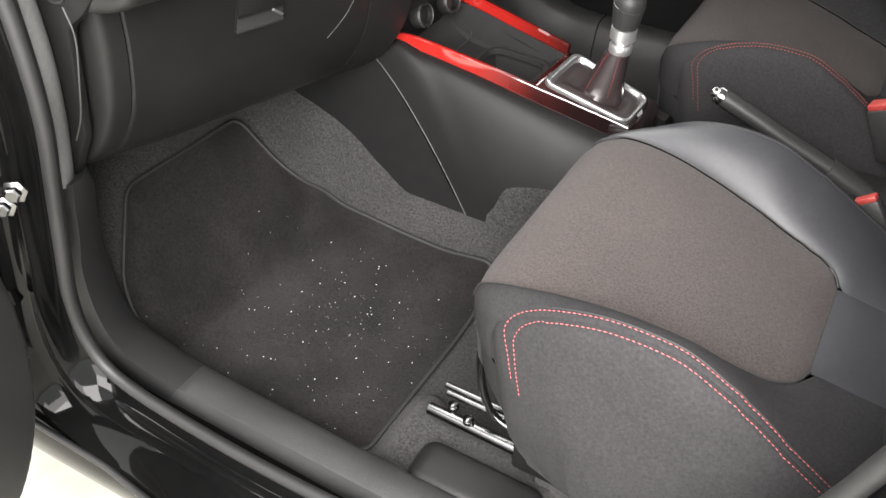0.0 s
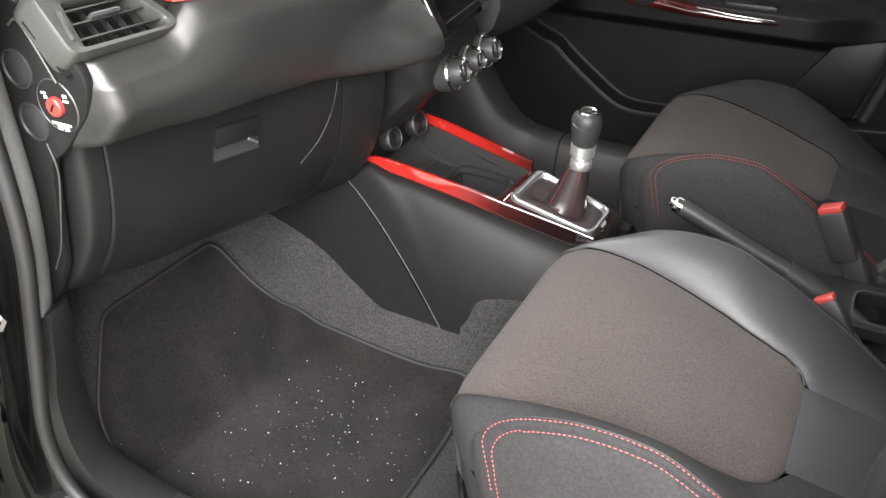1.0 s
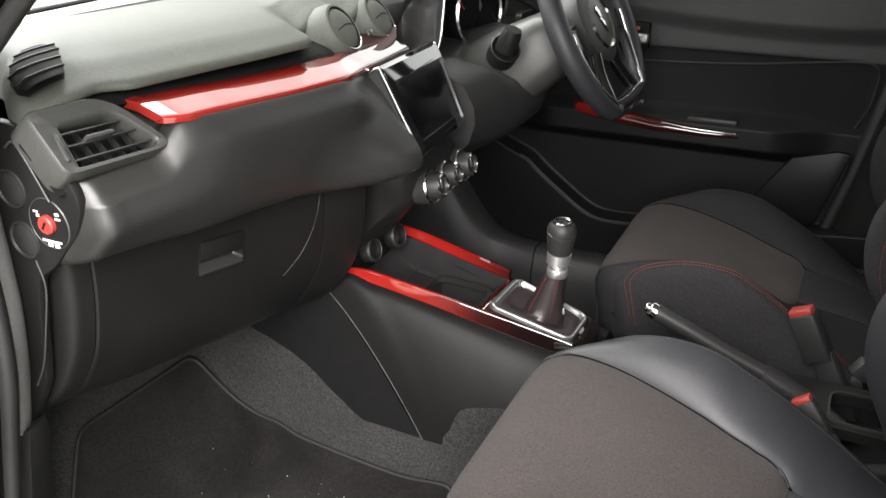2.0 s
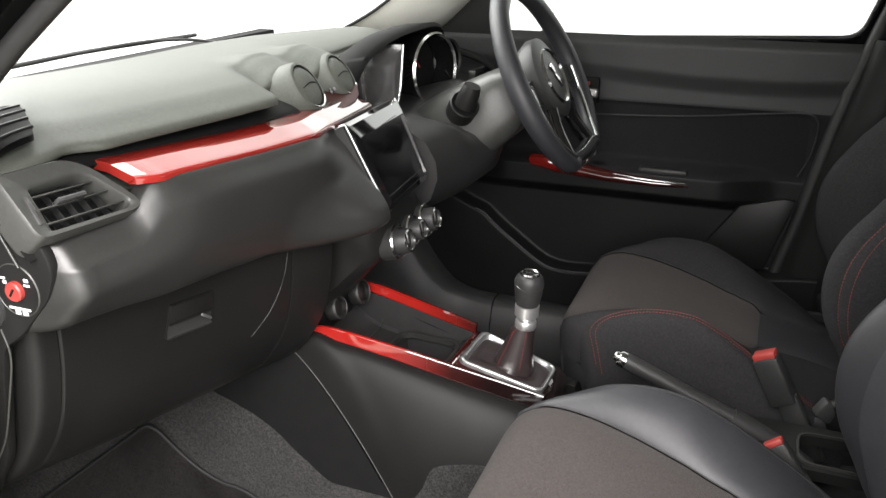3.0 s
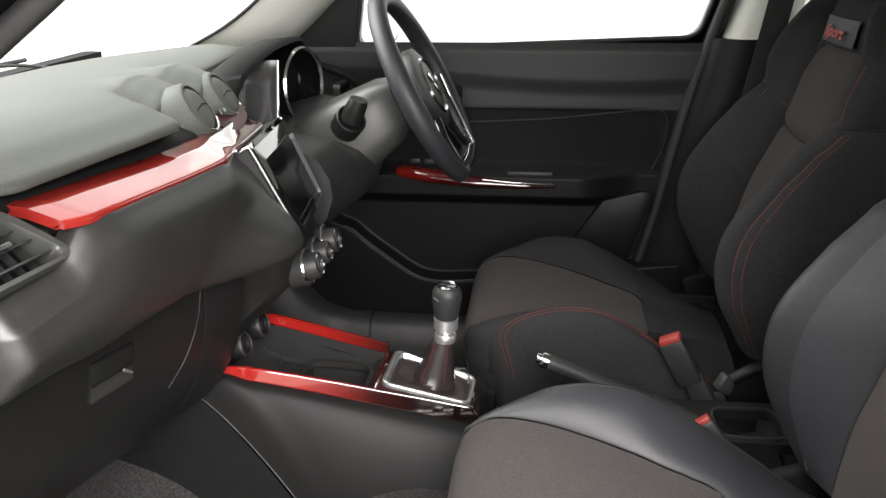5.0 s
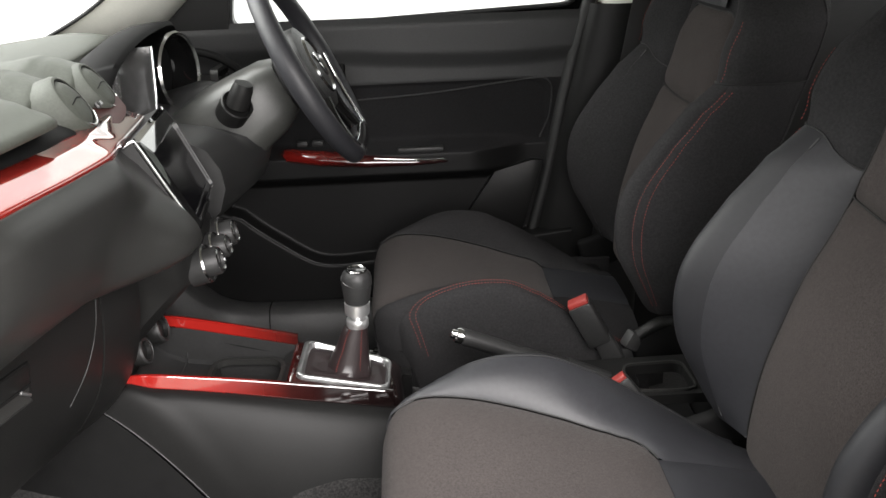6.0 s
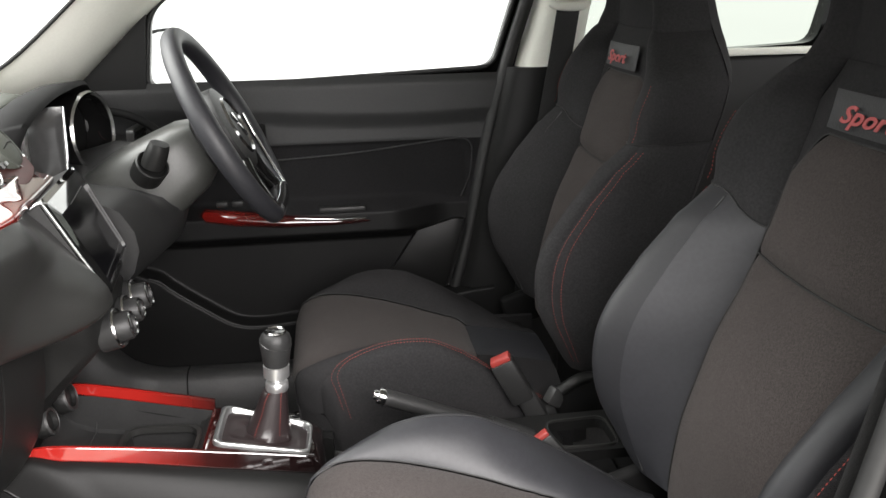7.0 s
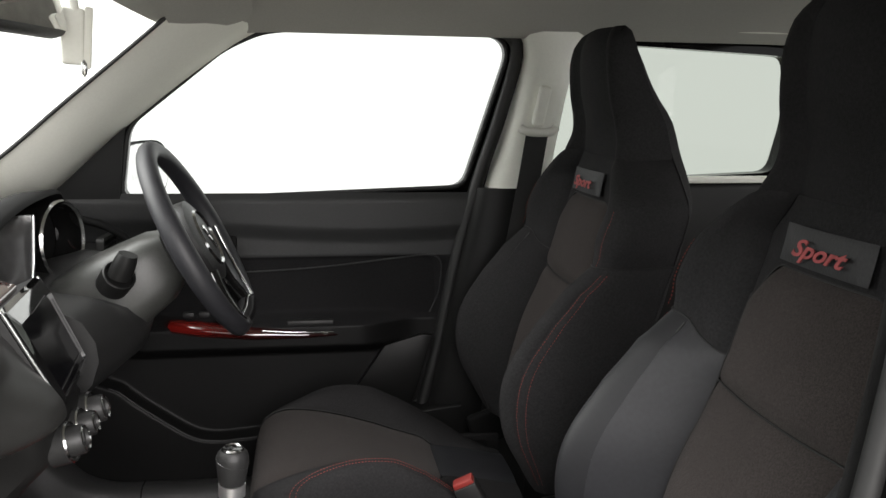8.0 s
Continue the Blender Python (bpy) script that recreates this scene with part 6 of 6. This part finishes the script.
def front_seat(flank, drop, upright, label):
    s = thing("front_seat", label, "car seat", "front seats")
    us = lambda a, b, n: lin(a, b, n)  # noqa: E731
    base = new("cushion")
    base.parent = s
    base.location = (-0.025 if drop else 0.0, 0, -drop)
    puffed("cushion_panel", cushion, us(0.0305, 0.378, 36), us(-0.5, 0.5, 26), 0.008, M_FABRIC, base, "brown-grey heather fabric", edges=(0, 1, 1, 1))
    puffed("cushion_rear", cushion, us(0.378, 0.52, 12), us(-0.5, 0.5, 16), 0.006, M_LEATHER, base, "dark leatherette insert", edges=(1, 0, 1, 1))
    for a, b, nm, m in ((-0.745, -0.5, "bolster", M_LEATHER), (0.5, 0.745, "bolster", M_LEATHER), (-1.0, -0.745, "side_facing", M_FABDARK), (0.745, 1.0, "side_facing", M_FABDARK)):
        if a == -0.745 or (a == 0.5 and flank > 0):
            m = M_FABDARK
        puffed(nm, cushion, us(0.0305, 0.52, 44), us(a, b, 14), 0.006, m, base, "", 0.012, edges=(0, 0, 1, 1))
    # front face under the panel's edge
    front = [[cushion(0.0305, a) for a in lin(-1, 1, 41)], [(p[0] + 0.004, p[1] * 0.99, p[2] * 0.25 + 0.17) for p in (cushion(0.0305, a) for a in lin(-1, 1, 41))],
             [(p[0] + 0.03, p[1] * 0.97, 0.19) for p in (cushion(0.0305, a) for a in lin(-1, 1, 41))]]
    finish("front_facing", [p for r in front for p in r], grid_faces(3, 41), M_FABDARK, base, "charcoal fabric front", 70)
    for side in (-1,):
        path = [Vector(cushion(x, side * 0.728)) + Vector((0, side * 0.001, 0.0045)) for x in lin(0.1, 0.5, 60)]
        down = [Vector(cushion(0.066, side * b)) + Vector((-0.003, side * 0.004, 0)) for b in lin(0.95, 0.75, 12)]
        path2 = [Vector(cushion(x, side * (0.772 if flank < 0 else 0.75))) + Vector((0, side * 0.003, 0.004)) for x in lin(0.1, 0.5, 60)]
        down2 = [Vector(cushion(0.074, side * b)) + Vector((-0.001, side * 0.005, 0)) for b in lin(0.96, 0.79, 10)]
        corner = [Vector(cushion(0.066 + 0.045 * t * t, side * (0.8 - 0.072 * t * (2 - t)))) + Vector((-0.002 * (1 - t), side * (0.004 - 0.003 * t), 0.0045 * t)) for t in lin(0, 1, 14)]
        corner2 = [Vector(cushion(0.075 + 0.045 * t * t, side * ((0.83 if flank < 0 else 0.808) - 0.065 * t * (2 - t)))) + Vector((-0.001 * (1 - t), side * (0.005 - 0.002 * t), 0.004 * t)) for t in lin(0, 1, 14)]
        down, down2 = down[4:8] + corner[:-1], down2[3:6] + corner2[:-1]
        path, path2 = [p for p in path if p.x > corner[-1].x], [p for p in path2 if p.x > corner2[-1].x]
        stitches("stitching", down + path, M_THREAD if flank < 0 else M_THREADDARK, base, label="double red stitching")
        stitches("stitching", down2 + path2, M_THREAD if flank < 0 else M_THREADDARK, base, label="double red stitching")
    # backrest
    back = new("backrest")
    back.parent = s
    back.matrix_local = Matrix.Translation((0.55, 0, 0.36)) @ pose(0, 0, 0, 0, -upright, 0) @ Matrix.Translation((-0.55, 0, -0.36))
    puffed("lower_panel", backrest, us(0.305, 0.634, 30), us(-0.5, 0.5, 26), 0.013, M_FABRIC, back, "brown-grey heather fabric", 0.014, (0, 1, 1, 1))
    puffed("upper_panel", between(0.634, panel_top), us(0, 1, 20), us(-0.5, 0.5, 36), 0.013, M_FABRIC, back, "brown-grey heather fabric", 0.014)
    puffed("badge_panel", between(panel_top, 0.862), us(0, 1, 14), us(-0.5, 0.5, 36), 0.004, M_FABDARK, back, "", 0.012)
    puffed("headrest", backrest, us(0.862, 1.0775, 24), us(-1.0, 1.0, 50), 0.008, M_FABDARK, back, "charcoal fabric headrest", 0.03, (1, 0, 0, 0))
    for sgn in (-1, 1):
        rng = (lambda a, b: us(a, b, 20)) if sgn > 0 else (lambda a, b: us(-b, -a, 20))
        hide = M_LEATHER if flank < 0 else M_FABDARK
        puffed("lower_bolster", between(0.31, shoulder_z), us(0, 1, 40), rng(0.5, 0.635), 0.006, hide, back, "dark bolster", 0.03, (1, 1, 1, 0) if sgn > 0 else (1, 1, 0, 1))
        puffed("bolster_edge", between(0.31, shoulder_z), us(0, 1, 40), rng(0.635, 0.8), 0.006, M_STRIP if flank < 0 else hide, back, "dark outer strip of the bolster", 0.02, (1, 1, 0, 1) if sgn > 0 else (1, 1, 1, 0))
        puffed("bolster_side", between(0.31, shoulder_z), us(0, 1, 40), rng(0.8, 1.0), 0.004, M_FABDARK, back, "charcoal fabric side", 0.014)
        puffed("shoulder", between(shoulder_z, 0.862), us(0, 1, 24), rng(0.5, 1.0), 0.007, M_FABDARK, back, "charcoal fabric shoulder", 0.016)
        for b in (0.81, 0.835):
            pth = [Vector(backrest(z, sgn * b)) + Vector((-0.004, sgn * 0.004, 0)) for z in lin(0.335, 0.69, 60)]
            stitches("stitching", pth, M_THREADDARK, back, label="red stitching")
        stitches("stitching", [Vector(backrest(z, sgn * 0.76)) + Vector((-0.006, sgn * 0.004, 0)) for z in lin(0.705, 0.79, 20)], M_THREADDARK, back, label="red stitching")
    puffed("back_cover", backrest, us(0.305, 1.0775, 40), us(1.0, 1.999, 16), 0.0, M_FABDARK, back)
    puffed("back_cover", backrest, us(0.305, 1.0775, 40), us(-1.999, -1.0, 16), 0.0, M_FABDARK, back)
    badge = puffed("badge", lambda z, y: (backrest(z, 0.0)[0] - 0.006 - 0.004 * (1 - (y / 0.08) ** 2), y, z), us(0.793, 0.834, 8), us(-0.075, 0.075, 14), 0.004, M_PATCH, back, "grey badge with red word", 0.01)
    x0 = backrest(0.812, 0.0)[0] - 0.0165
    tm = Matrix.Translation((x0, 0, 0.812)) @ pose(0, 0, 0, 90, 0, -90) @ pose(0, 0, 0, -8, 0, 0)
    text_letters("letter", "Sport", 0.031, tm @ Matrix.Diagonal((1.22, 0.85, 1, 1)), M_THREAD, badge, 0.45, bold=0.0007)
    # seam lines
    for sgn in (-1, 1):
        tube("seam", [Vector(cushion(x, sgn * 0.5)) + Vector((0, 0, 0.0005)) for x in lin(0.04, 0.378, 60)], 0.0013, M_PIPING, base, sides=5)
        tube("seam", [Vector(cushion(x, sgn * 0.7)) + Vector((0, 0, 0.0012)) for x in lin(0.06, 0.5, 50)], 0.001, M_PIPING, base, sides=5)
        tube("seam", [Vector(backrest(z, sgn * 0.5)) + Vector((0.0012, 0, 0)) for z in lin(0.32, 0.74, 60)], 0.0012, M_PIPING, back, sides=5)
        tube("seam", [Vector(backrest(shoulder_z(b), sgn * b)) + Vector((0.0005, 0, 0)) for b in lin(0.5, 1.0, 24)], 0.0012, M_PIPING, back, sides=5)
        tube("seam", [Vector(backrest(z, sgn * 0.635)) + Vector((-0.0015, 0, 0)) for z in lin(0.32, 0.69, 40)], 0.0014, M_SILL, back, sides=5)
    for rise in (lambda a: 0.634, panel_top):
        tube("seam", [Vector(backrest(rise(a), a)) + Vector((0.0012, 0, 0)) for a in lin(-0.5, 0.5, 40)], 0.0013, M_PIPING, back, sides=5)
    # plastic valance, rails and adjuster
    for sgn in (-1, 1):
        val = [[(x, sgn * 0.19, 0.25), (x, sgn * 0.206, 0.25), (x, sgn * 0.211, 0.24), (x, sgn * 0.21, zb), (x, sgn * 0.19, zb)] for x, zb in ((0.142, 0.21), (0.152, 0.185), (0.2, 0.165), (0.3, 0.16), (0.42, 0.16), (0.52, 0.18))]
        loft("side_valance", val, M_FABDARK if sgn * flank > 0 else M_PLASTIC, s, "charcoal side valance", sharp=55)
        for y, x0, r, z in ((0.13, -0.022, 0.0085, 0.085), (0.103, -0.01, 0.0042, 0.096), (0.094, -0.017, 0.0042, 0.098)):
            tube("seat_rail", [(x0, sgn * y, z), (0.2, sgn * y, z), (0.48, sgn * y, z)], r, M_STEEL, s, "bare steel seat rail", sides=12)
        tube("slide_bar", curve([(0.09, sgn * 0.06, 0.262), (0.052, sgn * 0.1, 0.25), (0.043, sgn * 0.115, 0.22), (0.043, sgn * 0.116, 0.185), (0.05, sgn * 0.116, 0.14), (0.07, sgn * 0.115, 0.105), (0.13, sgn * 0.115, 0.09)], 6), 0.0055, M_PIANO, s, "black bent slide bar")
        part("rail_foot", box_bm((0.05, 0.06, 0.06), pose(0.16, sgn * 0.112, 0.045), 0.008, 2), M_CARPET, s)
        for xb, yb in ((0.008, 0.119), (0.036, 0.13)):
            lathe("rail_bolt", [(0.0, 0.0), (0.0075, 0.0), (0.0075, 0.005), (0.005, 0.0065), (0.0, 0.0065)], pose(xb, sgn * yb, 0.094), M_STEEL, s, "bare steel bolt", n=12)
        part("riser", box_bm((0.36, 0.012, 0.13), pose(0.29, sgn * 0.15, 0.15), 0.004, 2), M_DARK, s)
    part("pan", box_bm((0.36, 0.34, 0.03), pose(0.31, 0, 0.235), 0.01, 2), M_DARK, s)
    for sgn in (-1, 1):
        part("recliner_cover", box_bm((0.09, 0.022, 0.075), pose(0.505, sgn * 0.212, 0.262, 0, -18, 0), 0.01, 3), M_DARK, s, "black recliner cover")
    return s


ps = front_seat(-1, 0.0, 0.0, "passenger sports seat in brown-grey fabric and dark leatherette, red stitching")
ps.matrix_world = pose(0, -0.355, 0.0)
ds = front_seat(1, 0.04, 1.5, "driver's sports seat in charcoal fabric with red stitching")
ds.matrix_world = pose(-0.005, 0.335, 0.0)


# ==== belt buckles ====
def buckle(m, label):
    b = thing("belt_buckle", label, "belt buckle", "belt buckles")
    part("body", box_bm((0.03, 0.022, 0.062), pose(0, 0, 0.031), 0.004, 2), M_PLASTIC, b, "black plastic body")
    part("release_button", box_bm((0.026, 0.017, 0.008), pose(0, 0, 0.064), 0.002, 2), M_RED, b, "red release button")
    part("stalk", box_bm((0.026, 0.014, 0.09), pose(0.004, 0, -0.035), 0.004, 2), M_PLASTIC, b)
    b.matrix_world = m
    return b


buckle(Matrix.Translation((0.395, 0.092, 0.287)) @ pose(0, 0, 0, 4, -28, -14) @ Matrix.Scale(1.3, 4), "black seat belt buckle with red button beside the driver's seat")
buckle(Matrix.Translation((0.415, -0.1, 0.275)) @ pose(0, 0, 0, -10, -38, 0), "black seat belt buckle with red button beside the passenger seat")
rec = thing("belt_receiver", "black rear belt receiver lying beside the seat", "belt buckle")
box("body", (0.455, 0.118, 0.272), (0.03, 0.02, 0.03), M_SILL, rec, "", 0.004, 2, (0, 35, 20))
tube("strap", curve([(0.465, 0.12, 0.28), (0.5, 0.12, 0.3), (0.54, 0.13, 0.295)], 5), 0.011, M_DASHSHADE, rec, sides=10)

# ==== floor mat with grit ====
fm = thing("floor_mat", "dark velour floor mat with stitched edge, sprinkled with grit", "floor mat")
MATO = cut_corners([(-0.088, -0.543), (-0.3, -0.556), (-0.5, -0.55), (-0.53, -0.53), (-0.602, -0.43), (-0.598, -0.182), (-0.5, -0.168), (-0.435, -0.167), (-0.39, -0.171), (-0.25, -0.171), (-0.088, -0.171)], 0.02, 5)


def inside(x, y, poly):
    c = False
    for i in range(len(poly)):
        (ax, ay), (bx, by) = poly[i - 1], poly[i]
        if (ay > y) != (by > y) and x < (bx - ax) * (y - ay) / (by - ay) + ax:
            c = not c
    return c


bm = bmesh.new()
f = bm.faces.new([bm.verts.new((a, b, 0)) for a, b in MATO])
for k in lin(-0.59, -0.1, 46):
    bmesh.ops.bisect_plane(bm, geom=list(bm.verts) + list(bm.edges) + list(bm.faces), plane_co=(k, 0, 0), plane_no=(1, 0, 0))
for k in lin(-0.54, -0.15, 38):
    bmesh.ops.bisect_plane(bm, geom=list(bm.verts) + list(bm.edges) + list(bm.faces), plane_co=(0, k, 0), plane_no=(0, 1, 0))
for v in bm.verts:
    v.co.z = floor_z(v.co.x, v.co.y) + 0.009 + 0.003 * noise.noise((v.co.x * 9, v.co.y * 9, 3))
ex = bmesh.ops.extrude_face_region(bm, geom=list(bm.faces))
bmesh.ops.translate(bm, vec=(0, 0, -0.008), verts=[v for v in ex["geom"] if isinstance(v, bmesh.types.BMVert)])
part("velour", bm, M_MAT, fm, "dark worn velour", 60)
edge = []
for i in range(len(MATO)):
    (ax, ay), (bx, by) = MATO[i], MATO[(i + 1) % len(MATO)]
    n = max(1, int(math.hypot(bx - ax, by - ay) / 0.012))
    edge += [(ax + (bx - ax) * k / n, ay + (by - ay) * k / n) for k in range(n)]
tube("edge_binding", [(a, b, floor_z(a, b) + 0.0095) for a, b in edge], 0.0034, M_PIPING, fm, "black bound edge", sides=8, closed=True)
rnd = random.Random(7)
cv, cf = [], []
spots = 0
while spots < 190:
    if rnd.random() < 0.6:
        x, y = rnd.gauss(-0.27, 0.085), rnd.gauss(-0.36, 0.085)
    else:
        x, y = rnd.uniform(-0.5, 0.05), rnd.uniform(-0.55, -0.17)
    if not inside(x, y, MATO):
        continue
    spots += 1
    r = 0.0004 + 0.0008 * rnd.random() ** 4
    z = floor_z(x, y) + 0.011 + 0.003 * noise.noise((x * 9, y * 9, 3))
    k = len(cv)
    e = rnd.uniform(0.6, 1.6)
    cv += [(x + r * e, y, z), (x - r * e, y, z), (x, y + r / e, z), (x, y - r / e, z), (x, y, z + r), (x, y, z - r)]
    cf += [[k + a, k + b, k + c] for a, b, c in ((0, 2, 4), (2, 1, 4), (1, 3, 4), (3, 0, 4), (2, 0, 5), (1, 2, 5), (3, 1, 5), (0, 3, 5))]
tagged(finish("grit", cv, cf, M_CRUMB), "pale grit scattered on the floor mat", "grit", kind="stuff")

# carpet hump and plastic pad behind the mat
pad = thing("sill_pad", "black plastic cover beside the seat rail on the carpet", "plastic cover")
part("cover", box_bm((0.17, 0.075, 0.07), pose(0.08, -0.548, 0.045, 0, 4, 3), 0.022, 4), M_DASHSHADE, pad)
cp = []
for x in lin(-0.094, 0.16, 26):
    h = 0.052 * smooth(-0.094, -0.045, x)
    ya, yb = -0.575, -0.41 - 0.02 * smooth(-0.06, 0.0, x)
    cp.append([(x, ya + (yb - ya) * t, (h + 0.006 * noise.noise((x * 22, t * 4, 1))) * math.sin(math.pi * t) ** 0.45 + 0.002 if 0 < t < 1 else -0.01) for t in lin(0, 1, 18)])
tagged(finish("carpet_hump", [p for r in cp for p in r], grid_faces(26, 18), M_CARPET), "charcoal carpet raised over the seat mounting", "carpet", kind="structure")
